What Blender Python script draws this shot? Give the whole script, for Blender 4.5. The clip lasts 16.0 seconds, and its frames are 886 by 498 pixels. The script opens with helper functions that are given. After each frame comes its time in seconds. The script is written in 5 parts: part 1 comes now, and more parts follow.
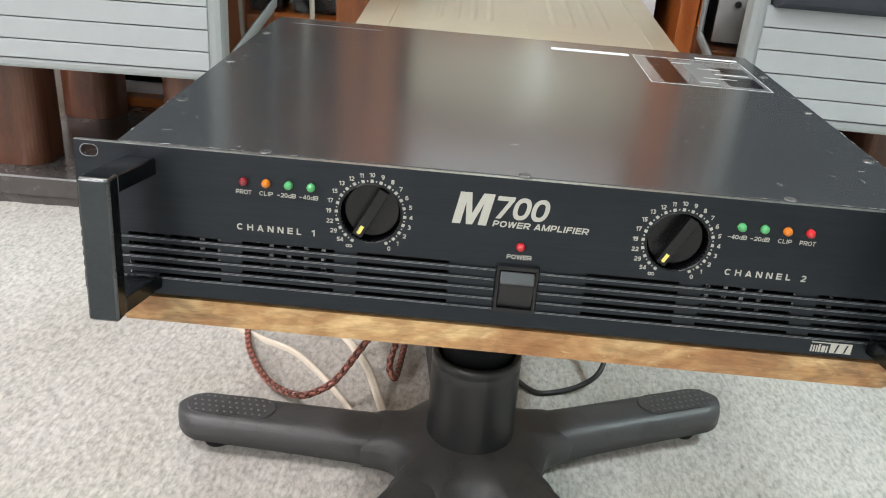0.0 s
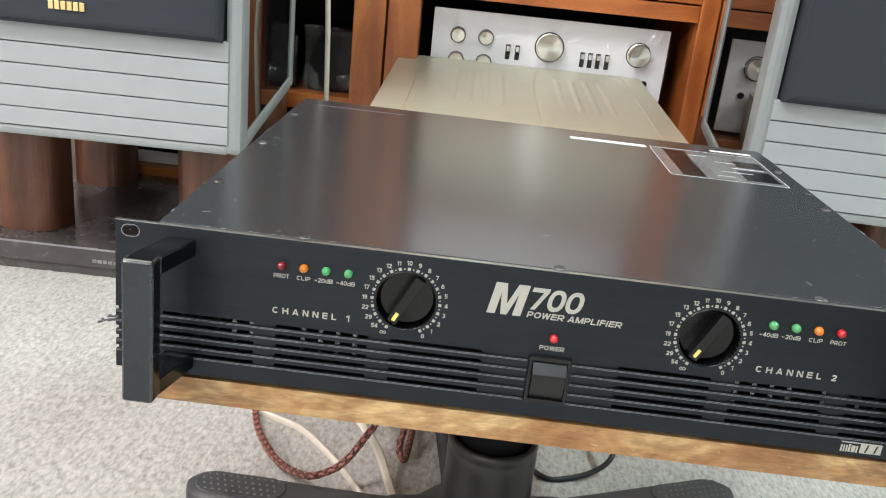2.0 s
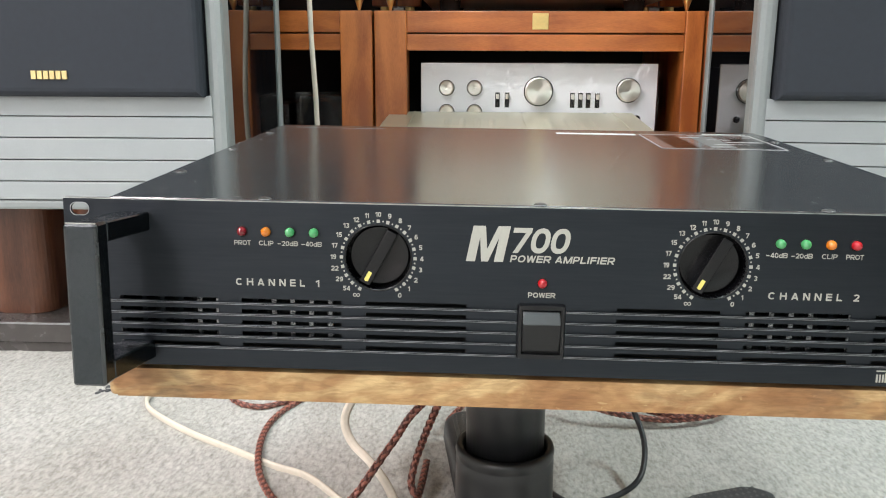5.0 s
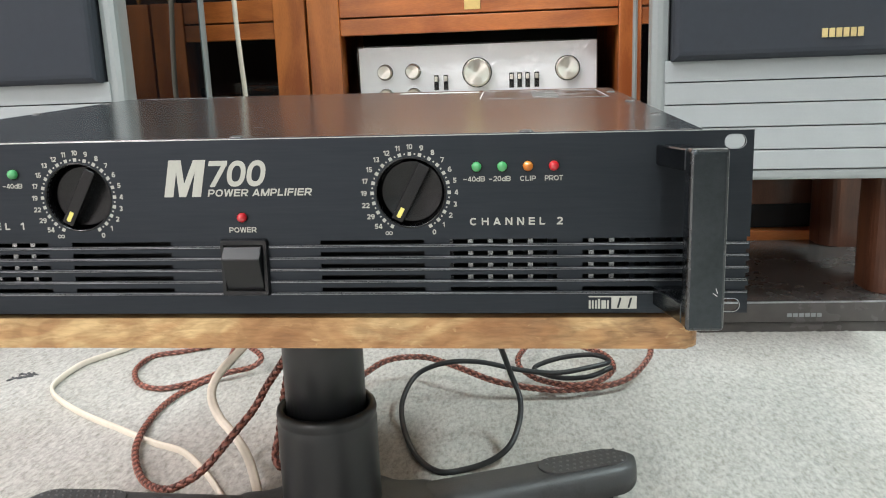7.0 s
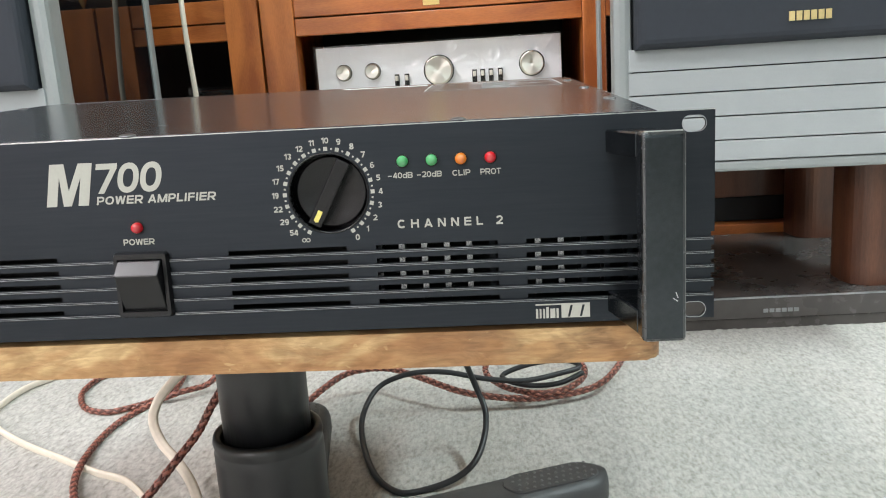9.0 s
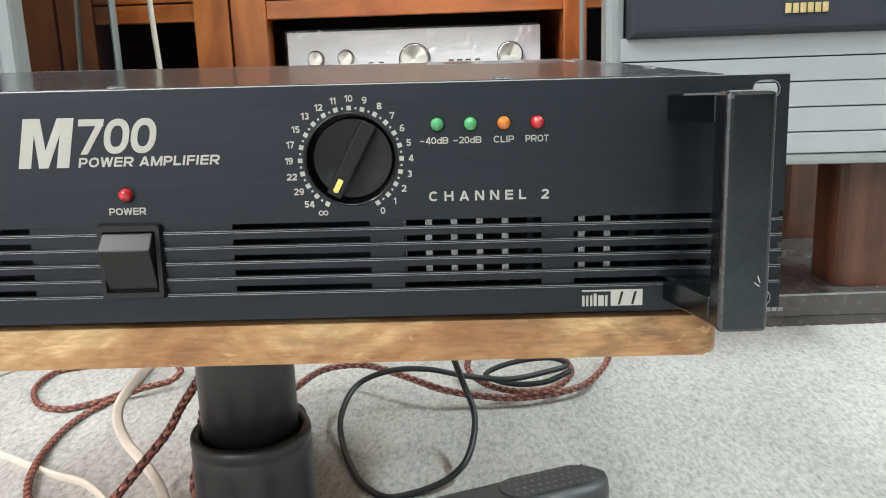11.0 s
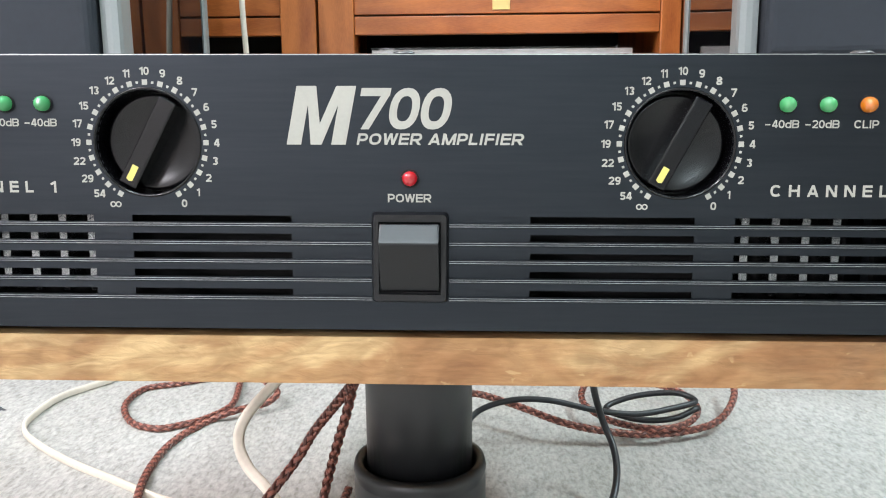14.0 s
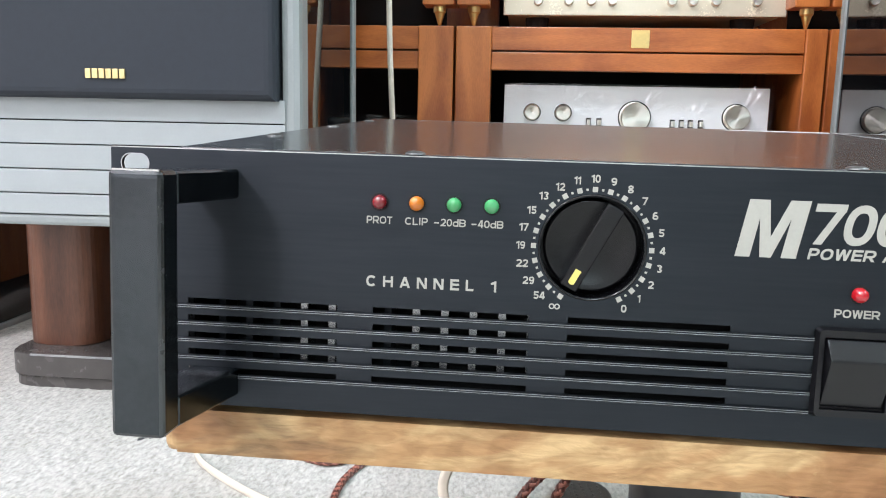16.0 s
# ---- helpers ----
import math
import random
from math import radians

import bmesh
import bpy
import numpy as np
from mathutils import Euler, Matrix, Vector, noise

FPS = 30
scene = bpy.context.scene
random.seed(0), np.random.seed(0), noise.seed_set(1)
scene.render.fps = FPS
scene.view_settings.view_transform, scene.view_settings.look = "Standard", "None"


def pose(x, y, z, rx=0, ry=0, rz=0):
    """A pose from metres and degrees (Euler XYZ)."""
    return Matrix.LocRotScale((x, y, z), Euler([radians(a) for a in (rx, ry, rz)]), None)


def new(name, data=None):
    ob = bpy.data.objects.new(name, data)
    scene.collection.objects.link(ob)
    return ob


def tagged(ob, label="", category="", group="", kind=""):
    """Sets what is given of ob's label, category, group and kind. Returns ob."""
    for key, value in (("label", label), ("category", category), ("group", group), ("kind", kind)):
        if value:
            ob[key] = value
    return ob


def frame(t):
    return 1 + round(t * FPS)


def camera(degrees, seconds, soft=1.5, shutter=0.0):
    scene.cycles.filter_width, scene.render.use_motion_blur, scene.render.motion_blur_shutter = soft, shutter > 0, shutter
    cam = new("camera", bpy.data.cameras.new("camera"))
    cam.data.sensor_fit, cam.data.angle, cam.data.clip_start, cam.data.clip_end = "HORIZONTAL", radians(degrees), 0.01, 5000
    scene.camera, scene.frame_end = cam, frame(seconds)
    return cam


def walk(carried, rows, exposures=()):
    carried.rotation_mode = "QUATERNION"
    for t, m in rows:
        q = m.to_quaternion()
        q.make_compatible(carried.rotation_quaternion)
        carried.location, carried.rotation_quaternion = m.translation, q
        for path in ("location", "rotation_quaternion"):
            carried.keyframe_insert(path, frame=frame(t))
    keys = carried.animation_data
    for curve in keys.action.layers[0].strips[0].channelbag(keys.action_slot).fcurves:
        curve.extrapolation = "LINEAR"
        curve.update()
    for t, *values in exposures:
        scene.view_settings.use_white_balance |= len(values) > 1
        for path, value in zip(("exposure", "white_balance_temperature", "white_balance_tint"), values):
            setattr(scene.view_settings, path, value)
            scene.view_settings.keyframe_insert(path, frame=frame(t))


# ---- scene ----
cam = camera(57.00, 16.0, soft=1.05)
EXPOSURES = [(0.0, 0.10, 6460, 10), (10.0, 0.12, 6380, 10), (13.0, 0.35, 6240, 11), (16.0, 0.28, 6040, 11)]
ROWS = [
    (0, -0.0340, -0.4053, 0.4814, 65.45, -3.96, 2.85),
    (0.5, -0.0430, -0.4230, 0.4849, 68.65, -4.25, 3.07),
    (1, -0.0408, -0.4210, 0.4886, 70.37, -3.32, 1.48),
    (1.5, -0.0562, -0.4085, 0.4864, 71.07, -4.28, 2.14),
    (2, -0.0582, -0.4071, 0.4899, 70.45, -5.70, 2.93),
    (2.5, -0.0615, -0.4012, 0.4827, 69.38, -4.23, 2.47),
    (3, -0.0580, -0.4026, 0.4802, 69.12, -2.75, 2.31),
    (3.5, -0.0564, -0.4033, 0.4731, 70.48, -1.96, 1.61),
    (3.7, -0.0508, -0.3983, 0.4670, 71.34, -1.70, 1.14),
    (5.8, 0.0057, -0.3944, 0.3821, 78.62, 0.23, 4.56),
    (6, 0.0327, -0.3940, 0.3795, 78.25, 0.16, 4.93),
    (6.5, 0.0995, -0.3951, 0.3858, 77.47, 0.55, 5.03),
    (7, 0.1314, -0.3840, 0.3710, 77.36, 2.08, 4.53),
    (7.5, 0.1485, -0.3638, 0.3731, 77.42, 2.20, 4.03),
    (8, 0.1559, -0.3460, 0.3636, 77.43, 2.38, 3.33),
    (8.5, 0.1579, -0.3417, 0.3652, 77.53, 3.08, 3.13),
    (8.7, 0.1564, -0.3390, 0.3626, 77.54, 3.48, 2.99),
    (10.8, 0.0994, -0.3073, 0.3559, 77.08, 1.93, 0.60),
    (11, 0.1173, -0.2982, 0.3448, 77.34, 1.95, -0.14),
    (11.5, 0.1464, -0.2686, 0.3342, 78.16, 1.27, -1.21),
    (12, 0.1252, -0.2574, 0.3292, 78.39, 0.62, -0.75),
    (12.5, 0.0949, -0.2578, 0.3272, 78.44, 0.44, -0.45),
    (13, 0.0701, -0.2565, 0.3251, 78.73, 0.41, 0.02),
    (13.5, 0.0405, -0.2550, 0.3283, 79.21, 0.56, 0.93),
    (14, 0.0191, -0.2547, 0.3268, 79.58, 0.49, 1.85),
    (14.5, -0.0075, -0.2538, 0.3323, 80.29, 0.08, 2.75),
    (15, -0.0305, -0.2534, 0.3386, 80.67, -0.36, 3.85),
    (15.5, -0.0732, -0.2519, 0.3477, 80.99, -0.75, 5.04),
    (16, -0.1034, -0.2598, 0.3548, 80.69, -1.12, 5.85),
]
walk(cam, [(t, pose(*p)) for t, *p in ROWS], EXPOSURES)

# ---------------------------------------------------------------- world and lights
world = bpy.data.worlds.new("room_air")
world.use_nodes = True
world.node_tree.nodes["Background"].inputs["Color"].default_value = (0.80, 0.86, 0.95, 1)
world.node_tree.nodes["Background"].inputs["Strength"].default_value = 0.06
scene.world = world

CEILING_Z = 2.45
# unseen showroom ceiling lamps added for brightness: x, y, length along y, watts
LAMPS = [(-1.35, -0.60, 0.6, 45), (-0.12, -1.02, 1.4, 17), (-3.40, 0.10, 0.9, 22), (1.80, 0.28, 0.9, 58),
         (-2.00, -2.4, 0.6, 42), (2.40, -2.6, 0.6, 8), (-2.70, -5.2, 1.2, 190), (0.72, -6.35, 1.0, 70)]
WARM, COOL = (0.990, 0.925, 0.938), (0.805, 0.962, 0.975)     # lamp tints: warmer at the left, cooler elsewhere




# ---------------------------------------------------------------- helpers
def thing(name, label, category, group="", at=(0, 0, 0), turn=0.0, kind=""):
    ob = new(name)
    ob.empty_display_size = 0.05
    ob.matrix_world = pose(*at, 0, 0, turn)
    return tagged(ob, label, category, group, kind)


def mesh_of(name, bm, material, smooth=False):
    me = bpy.data.meshes.new(name)
    bmesh.ops.recalc_face_normals(bm, faces=bm.faces)
    bm.to_mesh(me)
    bm.free()
    for m in (material if isinstance(material, (list, tuple)) else [material]):
        me.materials.append(m)
    if smooth:
        me.polygons.foreach_set("use_smooth", [True] * len(me.polygons))
    return me


def part(name, bm, material, parent, label="", m=None, smooth=False):
    if m is not None:
        bm.transform(m)
    ob = new(name, mesh_of(name, bm, material, smooth))
    ob.parent = parent
    if label:
        ob["label"] = label
    return ob


def solo(name, bm, material, label, category, group="", kind="", at=(0, 0, 0), turn=0.0, smooth=False):
    ob = new(name, mesh_of(name, bm, material, smooth))
    ob.matrix_world = pose(*at, 0, 0, turn)
    return tagged(ob, label, category, group, kind)


def join(*bms):
    out = bmesh.new()
    for b in bms:
        me = bpy.data.meshes.new("tmp")
        b.to_mesh(me)
        b.free()
        out.from_mesh(me)
        bpy.data.meshes.remove(me)
    return out


def box(x0, x1, y0, y1, z0, z1, bevel=0.0, seg=2):
    bm = bmesh.new()
    bmesh.ops.create_cube(bm, size=1.0)
    bm.transform(Matrix.Translation(((x0 + x1) / 2, (y0 + y1) / 2, (z0 + z1) / 2)) @ Matrix.Diagonal((x1 - x0, y1 - y0, z1 - z0, 1)))
    if bevel:
        bmesh.ops.bevel(bm, geom=bm.edges[:], offset=bevel, segments=seg, profile=0.6, affect="EDGES")
    return bm


def lathe(profile, steps=32, axis="z"):
    """Turned body from (radius, height) pairs; radius 0 closes an end."""
    bm = bmesh.new()
    rings = []
    for r, h in profile:
        if r < 1e-6:
            rings.append([bm.verts.new((0, 0, h))])
        else:
            rings.append([bm.verts.new((r * math.cos(2 * math.pi * k / steps), r * math.sin(2 * math.pi * k / steps), h)) for k in range(steps)])
    for a, b in zip(rings, rings[1:]):
        for k in range(steps):
            n = (k + 1) % steps
            if len(a) == 1 and len(b) > 1:
                bm.faces.new((a[0], b[k], b[n]))
            elif len(b) == 1 and len(a) > 1:
                bm.faces.new((a[k], a[n], b[0]))
            elif len(a) > 1:
                bm.faces.new((a[k], a[n], b[n], b[k]))
    if axis == "y":     # height runs towards the viewer, -y
        bm.transform(pose(0, 0, 0, 90, 0, 0))
    return bm


def rounded(w, d, r, n=6):
    """Outline of a rounded rectangle round the origin."""
    pts = []
    for cx, cy, a0 in ((w / 2 - r, d / 2 - r, 0), (-w / 2 + r, d / 2 - r, 90), (-w / 2 + r, -d / 2 + r, 180), (w / 2 - r, -d / 2 + r, 270)):
        for k in range(n + 1):
            a = radians(a0 + 90 * k / n)
            pts.append((cx + r * math.cos(a), cy + r * math.sin(a)))
    return pts


def prism(outline, z0, z1, bevel=0.0, seg=2):
    bm = bmesh.new()
    low = [bm.verts.new((x, y, z0)) for x, y in outline]
    top = [bm.verts.new((x, y, z1)) for x, y in outline]
    n = len(outline)
    bm.faces.new(low[::-1])
    bm.faces.new(top)
    for k in range(n):
        bm.faces.new((low[k], low[(k + 1) % n], top[(k + 1) % n], top[k]))
    if bevel:
        rim = [e for e in bm.edges if abs(e.verts[0].co.z - e.verts[1].co.z) < 1e-7]
        bmesh.ops.bevel(bm, geom=rim, offset=bevel, segments=seg, profile=0.6, affect="EDGES")
    return bm


def circle(cx, cz, r, n=40):
    return [(cx + r * math.cos(2 * math.pi * k / n), cz + r * math.sin(2 * math.pi * k / n)) for k in range(n)]


def rect(x0, x1, z0, z1):
    return [(x0, z0), (x1, z0), (x1, z1), (x0, z1)]


def plate(loops, y0, y1):
    """Flat plate in the x-z plane from y0 (front) to y1 (back): the first loop is its outline, the others are holes."""
    bm = bmesh.new()
    edges = []
    for loop in loops:
        vs = [bm.verts.new((x, y0, z)) for x, z in loop]
        edges += [bm.edges.new((vs[k], vs[(k + 1) % len(vs)])) for k in range(len(vs))]
    bmesh.ops.triangle_fill(bm, use_beauty=True, use_dissolve=False, edges=edges)
    got = bmesh.ops.extrude_face_region(bm, geom=bm.faces[:])
    bmesh.ops.translate(bm, vec=(0, y1 - y0, 0), verts=[v for v in got["geom"] if isinstance(v, bmesh.types.BMVert)])
    return bm


def tube(points, r, steps=10, cuts=8, twist=0.0, lobes=0, depth=0.0):
    """Cable along a smooth line through the points; lobes and twist give a braided relief."""
    p = [Vector(q) for q in points]
    p = [2 * p[0] - p[1]] + p + [2 * p[-1] - p[-2]]
    line = []
    for k in range(1, len(p) - 2):
        a, b, c, d = p[k - 1:k + 3]
        for s in range(cuts):
            t = s / cuts
            line.append(0.5 * (2 * b + (c - a) * t + (2 * a - 5 * b + 4 * c - d) * t * t + (3 * b - a - 3 * c + d) * t ** 3))
    line.append(p[-2])
    bm = bmesh.new()
    rings, run = [], 0.0
    side = None
    for k, q in enumerate(line):
        ahead = (line[min(k + 1, len(line) - 1)] - line[max(k - 1, 0)]).normalized()
        if k:
            run += (q - line[k - 1]).length
        ref = side if side is not None else (Vector((0, 0, 1)) if abs(ahead.z) < 0.9 else Vector((1, 0, 0)))
        side = (ref - ahead * ref.dot(ahead)).normalized()
        up = ahead.cross(side)
        ring = []
        for s in range(steps):
            a = 2 * math.pi * s / steps
            rr = r * (1 + depth * math.cos(lobes * a + twist * run)) if lobes else r
            ring.append(bm.verts.new(q + rr * (math.cos(a) * side + math.sin(a) * up)))
        rings.append(ring)
    for a, b in zip(rings, rings[1:]):
        for s in range(steps):
            n = (s + 1) % steps
            bm.faces.new((a[s], a[n], b[n], b[s]))
    bm.faces.new(rings[0][::-1])
    bm.faces.new(rings[-1])
    return bm


def spline(points, cuts):
    p = [Vector(q) for q in points]
    p = [2 * p[0] - p[1]] + p + [2 * p[-1] - p[-2]]
    line = []
    for k in range(1, len(p) - 2):
        a, b, c, d = p[k - 1:k + 3]
        for s in range(cuts):
            t = s / cuts
            line.append(0.5 * (2 * b + (c - a) * t + (2 * a - 5 * b + 4 * c - d) * t * t + (3 * b - a - 3 * c + d) * t ** 3))
    return line + [p[-2]]


def braid(points, r, pitch=0.030, step=0.0020):
    """Cable sleeved in six crossing strands, three laid each way, passing over and under each other."""
    rough = spline(points, 12)
    line = [rough[0]]
    for a, b in zip(rough, rough[1:]):
        n = max(1, round((b - a).length / step))
        line += [a.lerp(b, (k + 1) / n) for k in range(n)]
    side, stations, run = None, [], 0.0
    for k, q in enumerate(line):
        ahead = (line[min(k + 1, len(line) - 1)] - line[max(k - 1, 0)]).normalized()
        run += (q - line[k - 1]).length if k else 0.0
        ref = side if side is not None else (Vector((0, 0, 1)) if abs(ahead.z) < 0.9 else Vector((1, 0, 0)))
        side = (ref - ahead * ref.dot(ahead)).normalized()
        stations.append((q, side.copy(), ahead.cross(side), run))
    strands = []
    for s in range(6):
        lay = 1 if s < 3 else -1
        verts, faces = [], []
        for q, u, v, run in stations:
            a = 2 * math.pi * ((s % 3) / 3 + lay * run / pitch)
            out = math.cos(a) * u + math.sin(a) * v
            along = -math.sin(a) * u + math.cos(a) * v
            mid = q + r * (0.60 + 0.14 * lay * math.cos(3 * a)) * out
            for b in (0, 1.257, 2.513, 3.770, 5.027):
                verts.append(mid + r * (0.29 * math.cos(b) * out + 0.56 * math.sin(b) * along))
        for k in range(len(stations) - 1):
            for c in range(5):
                n = (c + 1) % 5
                faces.append((5 * k + c, 5 * k + n, 5 * k + 5 + n, 5 * k + 5 + c))
        me = bpy.data.meshes.new("tmp")
        me.from_pydata(verts, [], faces)
        bm = bmesh.new()
        bm.from_mesh(me)
        bpy.data.meshes.remove(me)
        strands.append(bm)
    return strands


def bow(cx, cz, rx, rz, a0, a1, n=9, power=0.86):
    """Part of a slightly squared oval."""
    pts = []
    for k in range(n + 1):
        a = radians(a0 + (a1 - a0) * k / n)
        c, q = math.cos(a), math.sin(a)
        pts.append((cx + rx * math.copysign(abs(c) ** power, c), cz + rz * math.copysign(abs(q) ** power, q)))
    return pts


WIDTHS = {"W": 1.22, "M": 1.10, "O": 0.98, "C": 0.95, "A": 0.98, "H": 0.92, "N": 0.92, "R": 0.92, "P": 0.84, "B": 0.90, "T": 0.80, "E": 0.80, "F": 0.74, "L": 0.72,
          "I": 0.30, "d": 0.80, "1": 0.50, " ": 0.32, "\u2212": 0.80}


def sans(c, w):
    """Strokes of a bold sans letter, one unit high: ('line', points, closed) or ('lean', x0, z0, x1, z1)."""
    W, h = WIDTHS.get(c, 0.76), w / 2
    R, mid = W - h, W / 2
    line = lambda *p: ("line", list(p), False)
    oval = lambda cx, cz, rx, rz: ("line", bow(cx, cz, rx, rz, 0, 360, 24)[:-1], True)
    stem = line((h, 0), (h, 1))
    if c in "O0":
        return [oval(mid, 0.5, mid - h, 0.5 - h)]
    if c == "C":
        return [("line", bow(mid, 0.5, mid - h, 0.5 - h, 42, 318, 20), False)]
    if c in "PRB":
        zb = 0.42 if c != "B" else 0.50
        r = (1 - h - zb) / 2
        out = [stem, ("line", [(0, 1 - h)] + bow(R - r, zb + r, r, r, 90, -90, 8, 1.0) + [(0, zb)], False)]
        if c == "R":
            out.append(("lean", mid, zb, R - 0.02, 0))
        if c == "B":
            r = (zb - h) / 2
            out.append(("line", [(0, zb)] + bow(R - r, h + r, r, r, 90, -90, 8, 1.0) + [(0, h)], False))
        return out
    if c == "W":
        return [("lean", w * 0.55, 1, W * 0.27, 0), ("lean", mid, 1, W * 0.27, 0), ("lean", mid, 1, W * 0.73, 0), ("lean", W - w * 0.55, 1, W * 0.73, 0)]
    if c == "A":
        return [("lean", w * 0.55, 0, mid, 1), ("lean", W - w * 0.55, 0, mid, 1), line((W * 0.24, 0.28), (W * 0.76, 0.28))]
    if c == "M":
        return [stem, line((R, 0), (R, 1)), ("lean", w * 0.6, 1, mid, 0), ("lean", W - w * 0.6, 1, mid, 0)]
    if c == "N":
        return [stem, line((R, 0), (R, 1)), ("lean", w * 0.6, 1, W - w * 0.6, 0)]
    if c == "H":
        return [stem, line((R, 0), (R, 1)), line((0, 0.52), (W, 0.52))]
    if c in "EFL":
        return [stem] + [line((0, z), (W, z)) for z in {"E": (h, 0.52, 1 - h), "F": (0.50, 1 - h), "L": (h,)}[c]]
    if c == "T":
        return [line((mid, 0), (mid, 1)), line((0, 1 - h), (W, 1 - h))]
    if c == "I":
        return [line((mid, 0), (mid, 1))]
    if c == "d":
        return [line((R, 0), (R, 1)), oval(mid, 0.36, mid - h, 0.36 - h)]
    if c == "\u2212":
        return [line((0, 0.42), (W * 0.86, 0.42))]
    if c == "1":
        return [line((R, 0), (R, 1)), line((R, 1 - h * 1.3), (0.02, 0.74))]
    if c == "2":
        return [("line", bow(mid, 0.68, mid - h, 0.32 - h, 165, -25, 12) + [(mid * 0.75, w * 1.25), (h * 1.1, w * 0.6)], False), line((0, h), (W, h))]
    if c == "3":
        return [("line", bow(mid, 0.745, mid - h, 0.255 - h, 150, -90, 12), False), ("line", bow(mid, 0.265, mid - h, 0.265 - h, 90, -150, 12), False)]
    if c == "4":
        return [line((W * 0.72, 0), (W * 0.72, 1)), ("lean", W * 0.64, 1, h, 0.30), line((0, 0.27), (W, 0.27))]
    if c == "5":
        return [line((W * 0.14, 1 - h), (W * 0.96, 1 - h)), line((W * 0.14 + h, 1), (W * 0.10 + h, 0.48)), ("line", bow(mid, 0.33, mid - h, 0.33 - h, 135, -155, 14), False)]
    if c in "69":
        out = [bow(mid, 0.32, mid - h, 0.32 - h, 0, 360, 20)[:-1], bow(mid + 0.02, 0.5, mid - h, 0.5 - h, 50, 190, 10)]
        return [("line", p if c == "6" else [(W - x, 1 - z) for x, z in p], k == 0) for k, p in enumerate(out)]
    if c == "7":
        return [line((0, 1 - h), (W, 1 - h)), ("lean", R - 0.02, 1 - w * 0.9, W * 0.34, 0)]
    if c == "8":
        return [oval(mid, 0.745, mid - h - 0.03, 0.255 - h), oval(mid, 0.265, mid - h, 0.265 - h)]
    return []


def lettering(text, height, x0, x1, z, weight=0.2, gap=0.10, slant=0.0):
    """Printed bold sans lettering on the panel from x0 to x1, its foot at z."""
    span = sum(WIDTHS.get(c, 0.76) for c in text) + gap * (len(text) - 1)
    sx = (x1 - x0) / span / height
    bm = bmesh.new()
    at, layer = 0.0, 0
    for c in text:
        for stroke in sans(c, weight):
            front = -0.00010 - 0.000006 * (layer % 7)
            layer += 1
            if stroke[0] == "lean":
                _, ax, az, bx, bz = stroke
                k = weight / 2 * math.hypot(bx - ax, bz - az) / abs(bz - az)
                left, right, closed = [(ax - k, az), (bx - k, bz)], [(ax + k, az), (bx + k, bz)], False
            else:
                _, p, closed = stroke
                n, left, right = len(p), [], []
                for i, (px, pz) in enumerate(p):
                    dirs = []
                    for q, r in ((i - 1, i), (i, i + 1)):
                        if closed or (q >= 0 and r < n):
                            (ax, az), (bx, bz) = p[q % n], p[r % n]
                            d = math.hypot(bx - ax, bz - az) or 1.0
                            dirs.append((-(bz - az) / d, (bx - ax) / d))
                    nx, nz = sum(d[0] for d in dirs) / len(dirs), sum(d[1] for d in dirs) / len(dirs)
                    k = weight / 2 / max(0.5, nx * nx + nz * nz)
                    left.append((px + nx * k, pz + nz * k))
                    right.append((px - nx * k, pz - nz * k))
            rails = []
            for rail in (left, right):
                for y in (front, 0.0):
                    rails.append([bm.verts.new((x0 + height * sx * (at + px) + slant * height * pz, y, z + height * pz)) for px, pz in rail])
            lf, lb, rf, rb = rails
            m = len(lf)
            for i in range(m if closed else m - 1):
                j = (i + 1) % m
                bm.faces.new((lf[i], lf[j], rf[j], rf[i]))
                bm.faces.new((lf[i], lf[j], lb[j], lb[i]))
                bm.faces.new((rf[i], rf[j], rb[j], rb[i]))
        at += WIDTHS.get(c, 0.76) + gap
    return bm


